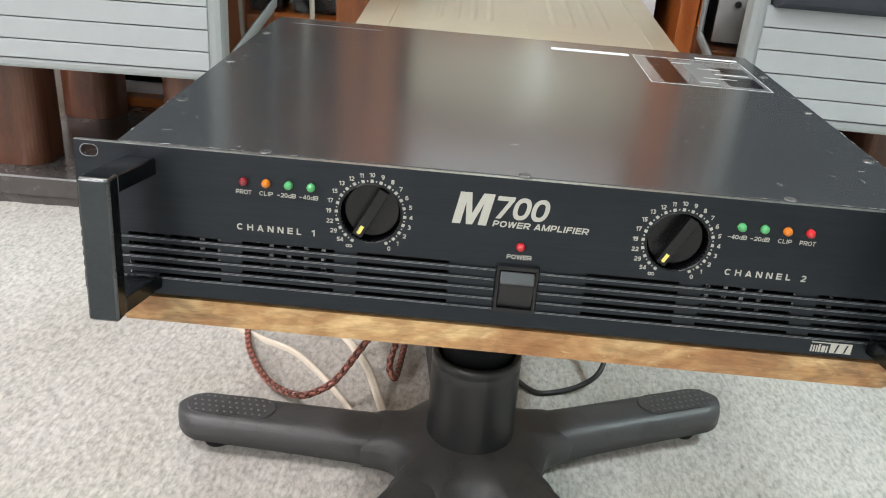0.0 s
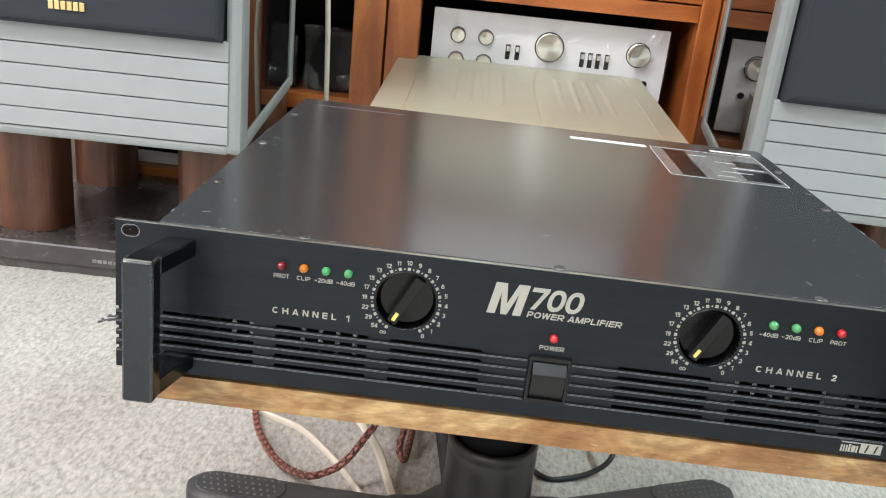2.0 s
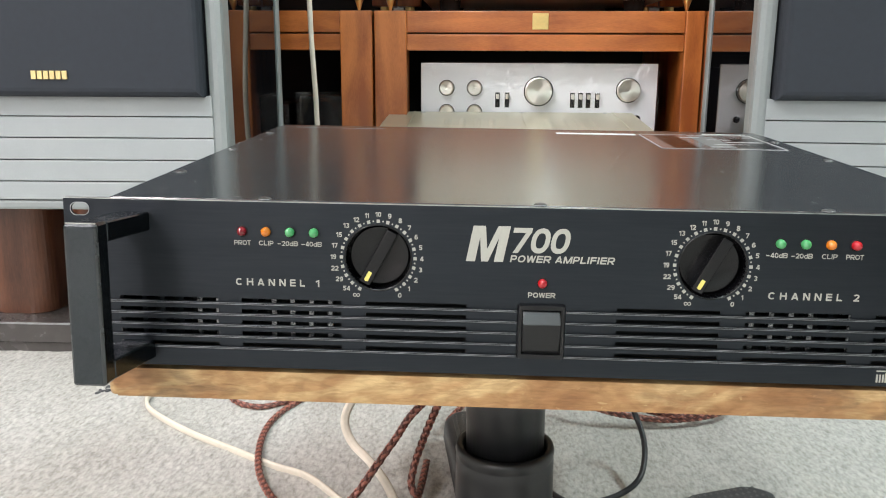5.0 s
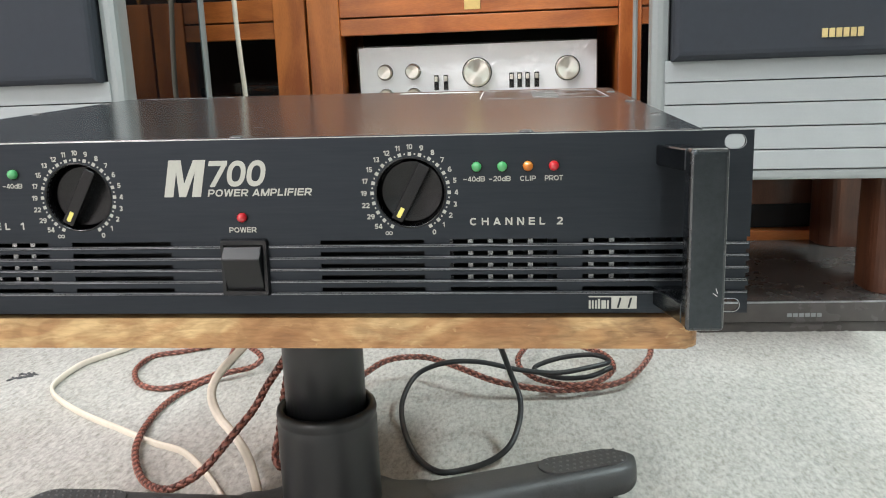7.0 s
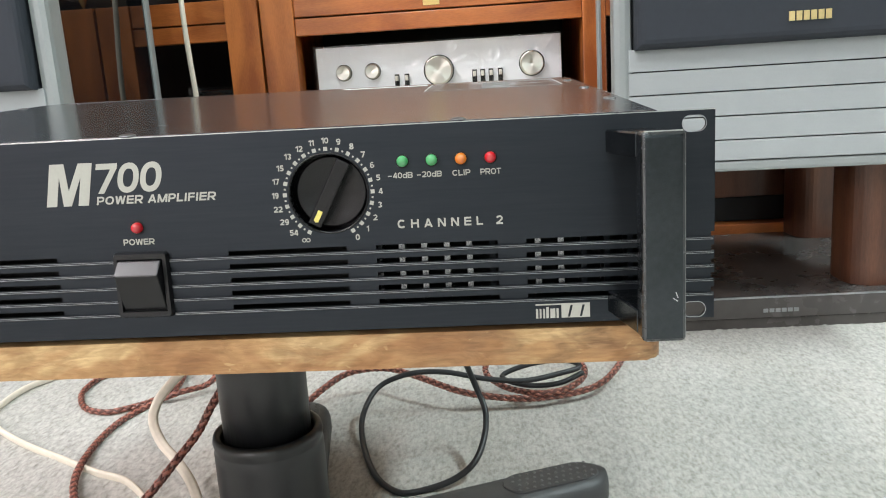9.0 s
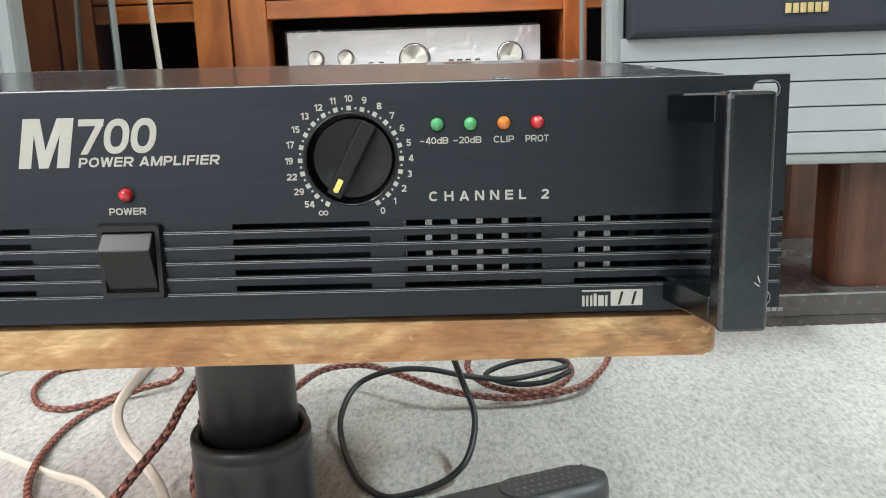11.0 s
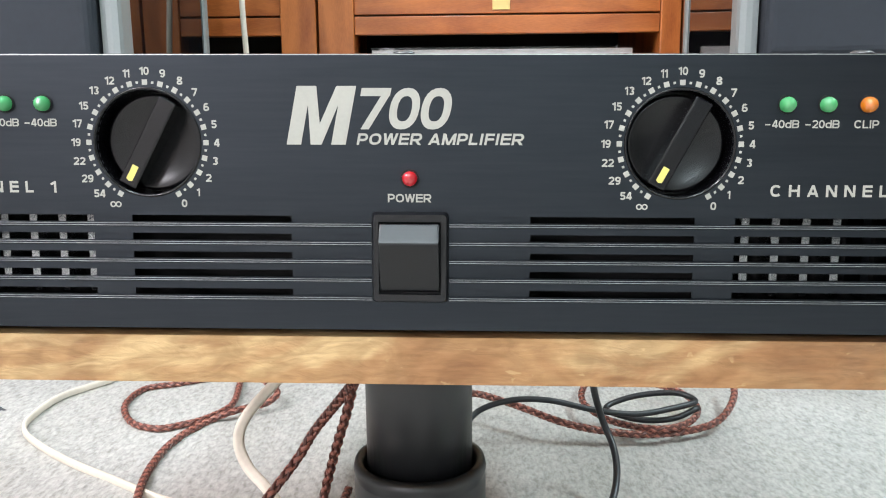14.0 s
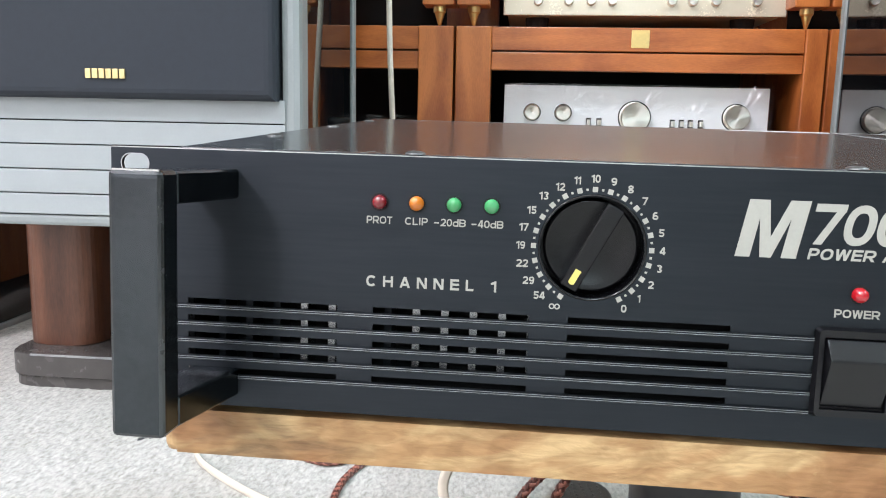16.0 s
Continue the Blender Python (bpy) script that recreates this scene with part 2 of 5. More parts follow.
# ---------------------------------------------------------------- materials
def material(name, color, rough=0.5, metal=0.0, spec=0.5, grain=None, tone=0.12, bump=0.0, coat=0.0, stretch=(1, 1, 1),
             stain=0.0, rough_var=0.08, mix=None, piece=0.0):
    """Principled surface with variation at two scales: fine grain (per metre) and broad stains."""
    m = bpy.data.materials.new(name)
    m.use_nodes = True
    nt = m.node_tree
    bsdf = nt.nodes["Principled BSDF"]
    bsdf.inputs["Base Color"].default_value = (*color, 1)
    bsdf.inputs["Roughness"].default_value = rough
    bsdf.inputs["Metallic"].default_value = metal
    bsdf.inputs["Specular IOR Level"].default_value = spec
    bsdf.inputs["Coat Weight"].default_value = coat
    bsdf.inputs["Coat Roughness"].default_value = 0.08
    if grain is None:
        return m
    link = nt.links.new
    tex = nt.nodes.new("ShaderNodeTexCoord")
    mp = nt.nodes.new("ShaderNodeMapping")
    mp.inputs["Scale"].default_value = stretch
    link(tex.outputs["Object"], mp.inputs["Vector"])
    fine = nt.nodes.new("ShaderNodeTexNoise")
    fine.inputs["Scale"].default_value, fine.inputs["Detail"].default_value = grain, 6
    link(mp.outputs["Vector"], fine.inputs["Vector"])
    broad = nt.nodes.new("ShaderNodeTexNoise")
    broad.inputs["Scale"].default_value, broad.inputs["Detail"].default_value = grain / 14, 3
    link(mp.outputs["Vector"], broad.inputs["Vector"])
    both = nt.nodes.new("ShaderNodeMath")
    both.operation = "MULTIPLY_ADD"
    link(broad.outputs["Fac"], both.inputs[0])
    both.inputs[1].default_value = 0.6 + stain
    half = nt.nodes.new("ShaderNodeMath")
    half.operation = "MULTIPLY"
    half.inputs[1].default_value = 0.5
    link(fine.outputs["Fac"], half.inputs[0])
    link(half.outputs[0], both.inputs[2])
    ramp = nt.nodes.new("ShaderNodeValToRGB")
    ramp.color_ramp.elements[0].position, ramp.color_ramp.elements[1].position = 0.3, 0.8
    lo = mix[0] if mix else tuple(c * (1 - tone) for c in color)
    hi = mix[1] if mix else tuple(min(1, c * (1 + tone)) for c in color)
    ramp.color_ramp.elements[0].color, ramp.color_ramp.elements[1].color = (*lo, 1), (*hi, 1)
    link(both.outputs[0], ramp.inputs["Fac"])
    out = ramp.outputs["Color"]
    if piece:
        info = nt.nodes.new("ShaderNodeObjectInfo")
        hsv = nt.nodes.new("ShaderNodeHueSaturation")
        val = nt.nodes.new("ShaderNodeMapRange")
        val.inputs["To Min"].default_value, val.inputs["To Max"].default_value = 1 - piece, 1 + piece
        link(info.outputs["Random"], val.inputs["Value"])
        link(val.outputs["Result"], hsv.inputs["Value"])
        link(out, hsv.inputs["Color"])
        out = hsv.outputs["Color"]
    link(out, bsdf.inputs["Base Color"])
    rr = nt.nodes.new("ShaderNodeMapRange")
    rr.inputs["To Min"].default_value, rr.inputs["To Max"].default_value = max(0.02, rough - rough_var), min(1, rough + rough_var)
    link(both.outputs[0], rr.inputs["Value"])
    link(rr.outputs["Result"], bsdf.inputs["Roughness"])
    if bump:
        bp = nt.nodes.new("ShaderNodeBump")
        bp.inputs["Strength"].default_value, bp.inputs["Distance"].default_value = 0.6, bump
        link(fine.outputs["Fac"], bp.inputs["Height"])
        link(bp.outputs["Normal"], bsdf.inputs["Normal"])
    return m


def glowing(name, color, strength):
    m = bpy.data.materials.new(name)
    m.use_nodes = True
    b = m.node_tree.nodes["Principled BSDF"]
    b.inputs["Base Color"].default_value = (*color, 1)
    b.inputs["Emission Color"].default_value = (*color, 1)
    b.inputs["Emission Strength"].default_value = strength
    return m


def wood(name, dark, light, rough=0.4, ring=22.0, stretch=(1, 9, 9), fine=160.0, coat=0.0, bump=0.0003, knots=0.0):
    """Long-grained timber: wavy bands along one axis, fine pores, broad lighter and darker patches."""
    m = bpy.data.materials.new(name)
    m.use_nodes = True
    nt = m.node_tree
    link = nt.links.new
    bsdf = nt.nodes["Principled BSDF"]
    bsdf.inputs["Coat Weight"].default_value, bsdf.inputs["Coat Roughness"].default_value = coat, 0.12
    tex = nt.nodes.new("ShaderNodeTexCoord")
    mp = nt.nodes.new("ShaderNodeMapping")
    mp.inputs["Scale"].default_value = stretch
    link(tex.outputs["Object"], mp.inputs["Vector"])
    bend = nt.nodes.new("ShaderNodeTexNoise")
    bend.inputs["Scale"].default_value, bend.inputs["Detail"].default_value, bend.inputs["Distortion"].default_value = ring / 4, 4, 1.2
    link(mp.outputs["Vector"], bend.inputs["Vector"])
    pores = nt.nodes.new("ShaderNodeTexNoise")
    pores.inputs["Scale"].default_value, pores.inputs["Detail"].default_value = fine, 5
    link(mp.outputs["Vector"], pores.inputs["Vector"])
    patch = nt.nodes.new("ShaderNodeTexNoise")
    patch.inputs["Scale"].default_value, patch.inputs["Detail"].default_value = 13.0, 4
    link(tex.outputs["Object"], patch.inputs["Vector"])
    add = nt.nodes.new("ShaderNodeMath")
    add.operation = "MULTIPLY_ADD"
    link(pores.outputs["Fac"], add.inputs[0])
    add.inputs[1].default_value = 0.30
    link(bend.outputs["Fac"], add.inputs[2])
    add2 = nt.nodes.new("ShaderNodeMath")
    add2.operation = "MULTIPLY_ADD"
    link(patch.outputs["Fac"], add2.inputs[0])
    add2.inputs[1].default_value = 0.35 + knots
    link(add.outputs[0], add2.inputs[2])
    ramp = nt.nodes.new("ShaderNodeValToRGB")
    ramp.color_ramp.elements[0].position, ramp.color_ramp.elements[1].position = 0.60, 1.02 + knots * 0.5
    ramp.color_ramp.elements[0].color, ramp.color_ramp.elements[1].color = (*dark, 1), (*light, 1)
    link(add2.outputs[0], ramp.inputs["Fac"])
    link(ramp.outputs["Color"], bsdf.inputs["Base Color"])
    bsdf.inputs["Roughness"].default_value = rough
    bp = nt.nodes.new("ShaderNodeBump")
    bp.inputs["Strength"].default_value, bp.inputs["Distance"].default_value = 0.5, bump
    link(pores.outputs["Fac"], bp.inputs["Height"])
    link(bp.outputs["Normal"], bsdf.inputs["Normal"])
    return m


def carpet_material():
    """Grey loop-pile carpet: small mottled loops with pale and dark flecks."""
    m = bpy.data.materials.new("carpet")
    m.use_nodes = True
    nt = m.node_tree
    link = nt.links.new
    bsdf = nt.nodes["Principled BSDF"]
    bsdf.inputs["Roughness"].default_value = 0.95
    bsdf.inputs["Specular IOR Level"].default_value = 0.1
    bsdf.inputs["Sheen Weight"].default_value = 0.15
    tex = nt.nodes.new("ShaderNodeTexCoord")
    rows = nt.nodes.new("ShaderNodeMapping")       # the loops lie in rows along y
    rows.inputs["Scale"].default_value = (1.0, 0.45, 1.0)
    link(tex.outputs["Object"], rows.inputs["Vector"])

    def noise(scale, detail, rough=0.5):
        n = nt.nodes.new("ShaderNodeTexNoise")
        n.inputs["Scale"].default_value, n.inputs["Detail"].default_value, n.inputs["Roughness"].default_value = scale, detail, rough
        link(rows.outputs["Vector"], n.inputs["Vector"])
        return n.outputs["Fac"]

    def ramp(fac, stops):
        r = nt.nodes.new("ShaderNodeValToRGB")
        els = r.color_ramp.elements
        els[0].position, els[0].color = stops[0][0], (*stops[0][1], 1)
        els[1].position, els[1].color = stops[-1][0], (*stops[-1][1], 1)
        for at, c in stops[1:-1]:
            els.new(at).color = (*c, 1)
        link(fac, r.inputs["Fac"])
        return r.outputs["Color"]

    def multiply(a, b):
        x = nt.nodes.new("ShaderNodeMix")
        x.data_type, x.blend_type = "RGBA", "MULTIPLY"
        x.inputs["Factor"].default_value = 1.0
        link(a, x.inputs["A"])
        link(b, x.inputs["B"])
        return x.outputs["Result"]

    tufts = noise(270, 4, 0.62)
    col = ramp(tufts, [(0.33, (0.338, 0.324, 0.298)), (0.48, (0.452, 0.438, 0.406)), (0.66, (0.565, 0.548, 0.512))])
    col = multiply(col, ramp(noise(190, 3, 0.55), [(0.28, (0.80, 0.79, 0.77)), (0.42, (1, 1, 1))]))          # darker flecks
    col = multiply(col, ramp(noise(9, 4), [(0.32, (0.90, 0.895, 0.875)), (0.66, (1, 1, 1))]))                # trodden patches
    link(col, bsdf.inputs["Base Color"])
    bp = nt.nodes.new("ShaderNodeBump")
    bp.inputs["Strength"].default_value, bp.inputs["Distance"].default_value = 0.4, 0.0008
    link(noise(420, 3, 0.6), bp.inputs["Height"])
    link(bp.outputs["Normal"], bsdf.inputs["Normal"])
    return m


BLACK_PANEL = material("black_anodised_panel", (0.038, 0.043, 0.050), 0.41, 1.0, 0.40, grain=900, tone=0.14, bump=0.00002, stretch=(0.05, 1, 1))
BLACK_COVER = material("black_steel_cover", (0.036, 0.039, 0.041), 0.17, 0.0, 0.5, grain=45, tone=0.10, stain=0.25, rough_var=0.03)
BLACK_COVER.node_tree.nodes["Principled BSDF"].inputs["IOR"].default_value = 1.95
BLACK_GLOSS = material("black_gloss_handle", (0.056, 0.064, 0.070), 0.20, 1.0, 0.50, grain=500, tone=0.25, bump=0.00002, stain=0.3)
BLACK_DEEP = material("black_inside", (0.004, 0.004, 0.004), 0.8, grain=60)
BLACK_KNOB = material("black_plastic_knob", (0.0045, 0.0045, 0.0055), 0.24, 0.0, 0.42, grain=400, bump=0.00001)
BLACK_SWITCH = material("black_plastic_switch", (0.003, 0.003, 0.004), 0.34, 0, 0.5, grain=300, rough_var=0.01)
# bright metal for the panel's highlight line and the worn, lit handle tops
BRIGHT_EDGE = material("bright_edge_metal", (0.62, 0.62, 0.60), 0.3, 1.0, grain=400, bump=0.00002)
PRINT = material("cream_print", (0.40, 0.395, 0.35), 0.6, grain=800, tone=0.08)
YELLOW = material("yellow_paint_mark", (0.72, 0.62, 0.16), 0.5, grain=800)
# pale metal for added highlight strips, the worn flange and plinth badges
PALE_METAL = material("pale_metal", (0.42, 0.43, 0.45), 0.34, 1.0, grain=500, tone=0.4)
DUST = material("dusty_nylon", (0.13, 0.13, 0.127), 0.6, grain=400)
COPPER_STRAND = material("copper_brown_strand", (0.37, 0.145, 0.105), 0.28, 0, 0.6, grain=400, tone=0.3)
DARK_STRAND = material("dark_brown_strand", (0.105, 0.034, 0.025), 0.32, 0, 0.6, grain=400, tone=0.3)
STRUT = material("grey_zinc_grille", (0.74, 0.75, 0.75), 0.45, 0.2, grain=300)
FIN = material("bare_aluminium_fin", (0.50, 0.52, 0.54), 0.24, 1.0, grain=300, tone=0.2)
SCREW_BLACK = material("black_screw", (0.10, 0.10, 0.10), 0.3, 0.8, grain=900, tone=0.7, stain=0.3)
STEEL = material("screw_steel", (0.55, 0.55, 0.55), 0.32, 1.0, grain=600, bump=0.00005)
SCUFF = material("pale_scuff", (0.42, 0.42, 0.41), 0.6, grain=900, tone=0.4)
LED_RED = material("red_lens", (0.40, 0.006, 0.012), 0.10, 0, 0.6, grain=300, coat=1.0)
LED_DARK = material("dark_red_lens", (0.17, 0.008, 0.014), 0.16, 0, 0.6, grain=300, coat=0.5)
LED_ORANGE = material("orange_lens", (0.52, 0.150, 0.006), 0.10, 0, 0.6, grain=300, coat=1.0)
LED_GREEN = material("green_lens", (0.060, 0.31, 0.105), 0.10, 0, 0.6, grain=300, coat=1.0)


def board_material():
    """Worn acacia-like board: soft long streaks, pale clouded figure, brown stains, fine pores."""
    m = bpy.data.materials.new("worn_board")
    m.use_nodes = True
    nt = m.node_tree
    link = nt.links.new
    bsdf = nt.nodes["Principled BSDF"]
    bsdf.inputs["Roughness"].default_value = 0.45
    bsdf.inputs["Coat Weight"].default_value, bsdf.inputs["Coat Roughness"].default_value = 0.12, 0.2
    tex = nt.nodes.new("ShaderNodeTexCoord")

    def noise(scale, stretch, detail, distort=0.0, shift=0.0):
        mp = nt.nodes.new("ShaderNodeMapping")
        mp.inputs["Scale"].default_value = stretch
        mp.inputs["Location"].default_value = (shift, shift, shift)
        link(tex.outputs["Object"], mp.inputs["Vector"])
        n = nt.nodes.new("ShaderNodeTexNoise")
        n.inputs["Scale"].default_value, n.inputs["Detail"].default_value, n.inputs["Distortion"].default_value = scale, detail, distort
        link(mp.outputs["Vector"], n.inputs["Vector"])
        return n.outputs["Fac"]

    def ramp(fac, lo, hi, a, b):
        r = nt.nodes.new("ShaderNodeValToRGB")
        r.color_ramp.interpolation = "EASE"
        r.color_ramp.elements[0].position, r.color_ramp.elements[1].position = lo, hi
        r.color_ramp.elements[0].color, r.color_ramp.elements[1].color = (*a, 1), (*b, 1)
        link(fac, r.inputs["Fac"])
        return r.outputs["Color"]

    def blend(kind, fac, a, b):
        x = nt.nodes.new("ShaderNodeMix")
        x.data_type, x.blend_type = "RGBA", kind
        if isinstance(fac, float):
            x.inputs["Factor"].default_value = fac
        else:
            link(fac, x.inputs["Factor"])
        link(a, x.inputs["A"])
        link(b, x.inputs["B"])
        return x.outputs["Result"]

    streak = noise(15, (0.8, 1.5, 1.7), 7, 1.8)
    base = ramp(streak, 0.34, 0.64, (0.335, 0.165, 0.064), (0.47, 0.275, 0.118))
    pale = ramp(noise(20, (0.7, 1.6, 1.9), 7, 3.0, 3.0), 0.38, 0.62, (0.44, 0.255, 0.108), (0.63, 0.44, 0.215))
    cloud = ramp(noise(13, (0.9, 1.4, 1.8), 4, 1.2, 5.0), 0.42, 0.56, (0, 0, 0), (0.9, 0.9, 0.9))
    col = blend("MIX", cloud, base, pale)
    brown = ramp(noise(75, (1, 4, 5), 5, 1.0, 8.0), 0.3, 0.7, (0.13, 0.068, 0.030), (0.32, 0.185, 0.085))
    spot = ramp(noise(11, (1.0, 1.4, 1.6), 4, 0.5, 11.0), 0.60, 0.74, (0, 0, 0), (0.7, 0.7, 0.7))
    col = blend("MIX", spot, col, brown)
    wave = nt.nodes.new("ShaderNodeTexWave")       # curved growth lines
    wave.wave_type, wave.rings_direction = "RINGS", "SPHERICAL"
    wave.inputs["Scale"].default_value, wave.inputs["Distortion"].default_value = 34, 7.0
    wave.inputs["Detail"].default_value, wave.inputs["Detail Scale"].default_value = 3, 1.6
    shift = nt.nodes.new("ShaderNodeMapping")
    shift.inputs["Location"].default_value, shift.inputs["Scale"].default_value = (-0.19, 0.05, -0.16), (0.55, 1, 1)
    link(tex.outputs["Object"], shift.inputs["Vector"])
    link(shift.outputs["Vector"], wave.inputs["Vector"])
    col = blend("MULTIPLY", 0.40, col, ramp(wave.outputs["Fac"], 0.2, 0.8, (0.66, 0.60, 0.52), (1, 1, 1)))
    chip = ramp(noise(260, (0.45, 1, 1), 3, 0.5, 2.0), 0.64, 0.70, (0, 0, 0), (0.55, 0.55, 0.55))
    col = blend("MIX", chip, col, pale)
    sep = nt.nodes.new("ShaderNodeSeparateXYZ")    # weathered brown ends
    link(tex.outputs["Object"], sep.inputs["Vector"])
    off = nt.nodes.new("ShaderNodeMath")
    off.operation = "ABSOLUTE"
    link(sep.outputs["X"], off.inputs[0])
    ends = nt.nodes.new("ShaderNodeMapRange")
    ends.inputs["From Min"].default_value, ends.inputs["From Max"].default_value = 0.09, 0.20
    link(off.outputs[0], ends.inputs["Value"])
    worn = nt.nodes.new("ShaderNodeMath")
    worn.operation = "MULTIPLY"
    link(ends.outputs["Result"], worn.inputs[0])
    link(ramp(noise(26, (0.7, 1.3, 2.2), 5, 1.4, 17.0), 0.40, 0.62, (0, 0, 0), (0.85, 0.85, 0.85)), worn.inputs[1])
    col = blend("MIX", worn.outputs[0], col, brown)
    fibre = noise(150, (0.40, 1.2, 1.2), 8, 1.8, 6.0)
    col = blend("MULTIPLY", 0.45, col, ramp(fibre, 0.36, 0.60, (0.74, 0.70, 0.64), (1.06, 1.06, 1.06)))
    pores = noise(420, (0.25, 2, 2), 4)
    col = blend("MULTIPLY", 0.5, col, ramp(pores, 0.3, 0.6, (0.72, 0.68, 0.62), (1, 1, 1)))
    link(col, bsdf.inputs["Base Color"])
    bp = nt.nodes.new("ShaderNodeBump")
    bp.inputs["Strength"].default_value, bp.inputs["Distance"].default_value = 0.6, 0.0007
    link(fibre, bp.inputs["Height"])
    link(bp.outputs["Normal"], bsdf.inputs["Normal"])
    return m


BOARD_WOOD = board_material()
# lighter black for handle bevels: rubbed paint plus highlight as colour
RUBBED_LIT = material("rubbed_and_lit_black", (0.03, 0.03, 0.03), 0.22, 1.0, 0.6, grain=330, tone=0.7, stain=0.5, mix=((0.045, 0.050, 0.055), (0.105, 0.11, 0.115)))
BASE_PLASTIC = material("black_nylon", (0.033, 0.0335, 0.0345), 0.36, 0, 0.5, grain=620, tone=0.6, rough_var=0.12, bump=0.00035, stain=0.6)
STAIN_GREY = material("stained_pile", (0.075, 0.075, 0.078), 0.95, grain=300, tone=0.3)
COLUMN_PLASTIC = material("black_column_plastic", (0.011, 0.0115, 0.0125), 0.36, 0, 0.6, grain=300, tone=0.2, bump=0.00001, rough_var=0.03)
CHERRY = wood("cherry_wood", (0.31, 0.078, 0.017), (0.60, 0.190, 0.045), 0.34, ring=14, stretch=(1, 6, 6), fine=120, coat=0.25)
CHERRY_UP = wood("cherry_wood_upright", (0.31, 0.078, 0.017), (0.60, 0.190, 0.045), 0.34, ring=14, stretch=(6, 6, 1), fine=120, coat=0.25)
WALNUT_UP = wood("walnut_upright", (0.062, 0.022, 0.012), (0.170, 0.066, 0.034), 0.36, ring=12, stretch=(5, 5, 0.7), fine=140, coat=0.2)
PLINTH_DARK = material("dark_brown_plinth", (0.062, 0.056, 0.053), 0.20, 0, 0.5, grain=55, tone=0.35, stain=0.4, rough_var=0.12)
SPK_GREY = material("grey_speaker_paint", (0.352, 0.378, 0.385), 0.5, grain=500, tone=0.05, bump=0.00006)
SPK_FRAME = material("blue_grey_frame", (0.275, 0.300, 0.297), 0.42, grain=300, tone=0.06, bump=0.00004)
SPK_CLOTH = material("navy_grille_cloth", (0.026, 0.031, 0.040), 0.85, grain=1500, tone=0.15, bump=0.0002)
SPK_SIDE = material("smoked_gloss_panel", (0.006, 0.006, 0.007), 0.02, 0, 0.7, grain=40, tone=0.1, rough_var=0.01)
GOLD_LOGO = material("gold_badge", (0.78, 0.62, 0.30), 0.35, 0.8, grain=400)
BRASS = material("brass", (0.80, 0.58, 0.24), 0.3, 1.0, grain=200, bump=0.00005)
SILVER_FACE = material("silver_brushed_face", (0.86, 0.87, 0.90), 0.34, 0.1, grain=300, tone=0.05, stretch=(1, 8, 8), bump=0.00003)
SILVER_KNOB = material("silver_turned_knob", (0.80, 0.77, 0.70), 0.30, 1.0, grain=300, tone=0.03)
CHAMPAGNE = material("champagne_metal", (0.585, 0.565, 0.435), 0.34, 0.35, grain=260, tone=0.07, bump=0.00002, stain=0.15)
CREAM_FACE = material("cream_face", (0.74, 0.67, 0.51), 0.26, 0.2, grain=260, tone=0.05, rough_var=0.04, coat=1.0)
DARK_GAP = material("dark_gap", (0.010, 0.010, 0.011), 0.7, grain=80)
CREAM_CABLE = material("cream_cable", (0.70, 0.63, 0.525), 0.5, grain=200, tone=0.12, bump=0.0001, stain=0.2)
BLACK_CABLE = material("black_cable", (0.018, 0.019, 0.021), 0.4, grain=200, bump=0.0001)
WHITE_LABEL = material("white_sticker", (0.75, 0.77, 0.78), 0.4, grain=300, tone=0.06)
FOIL = material("glossy_rating_label", (0.11, 0.112, 0.115), 0.09, 0.0, 0.6, grain=90, tone=0.4, stain=0.4, rough_var=0.05)
WALL = material("pale_wall", (0.56, 0.55, 0.53), 0.8, grain=60, tone=0.05, bump=0.0003)
DARK_WALL = material("far_wall", (0.40, 0.385, 0.37), 0.7, grain=60, tone=0.15, bump=0.0003)
CEIL = material("white_ceiling", (0.78, 0.78, 0.76), 0.85, grain=40, tone=0.03, bump=0.0003)
CARPET = carpet_material()
LAMP_GLOW = glowing("lamp_diffuser", (0.93, 0.98, 1.0), 7.0)


def turned(m):
    """Fine circular turning marks on a knob's face."""
    nt = m.node_tree
    tan = nt.nodes.new("ShaderNodeTangent")
    tan.direction_type, tan.axis = "RADIAL", "Y"
    bsdf = nt.nodes["Principled BSDF"]
    bsdf.inputs["Anisotropic"].default_value = 0.85
    nt.links.new(tan.outputs["Tangent"], bsdf.inputs["Tangent"])
    return m


turned(SILVER_KNOB)
LAMP_BODY = material("white_lamp_body", (0.8, 0.8, 0.8), 0.4, grain=100)

# ---------------------------------------------------------------- room
X0, X1, Y0, Y1 = -4.8, 4.8, -7.0, 1.95
floor = solo("floor", box(X0, X1, Y0, Y1, -0.04, 0), CARPET, "grey flecked loop-pile carpet floor", "floor", kind="structure")


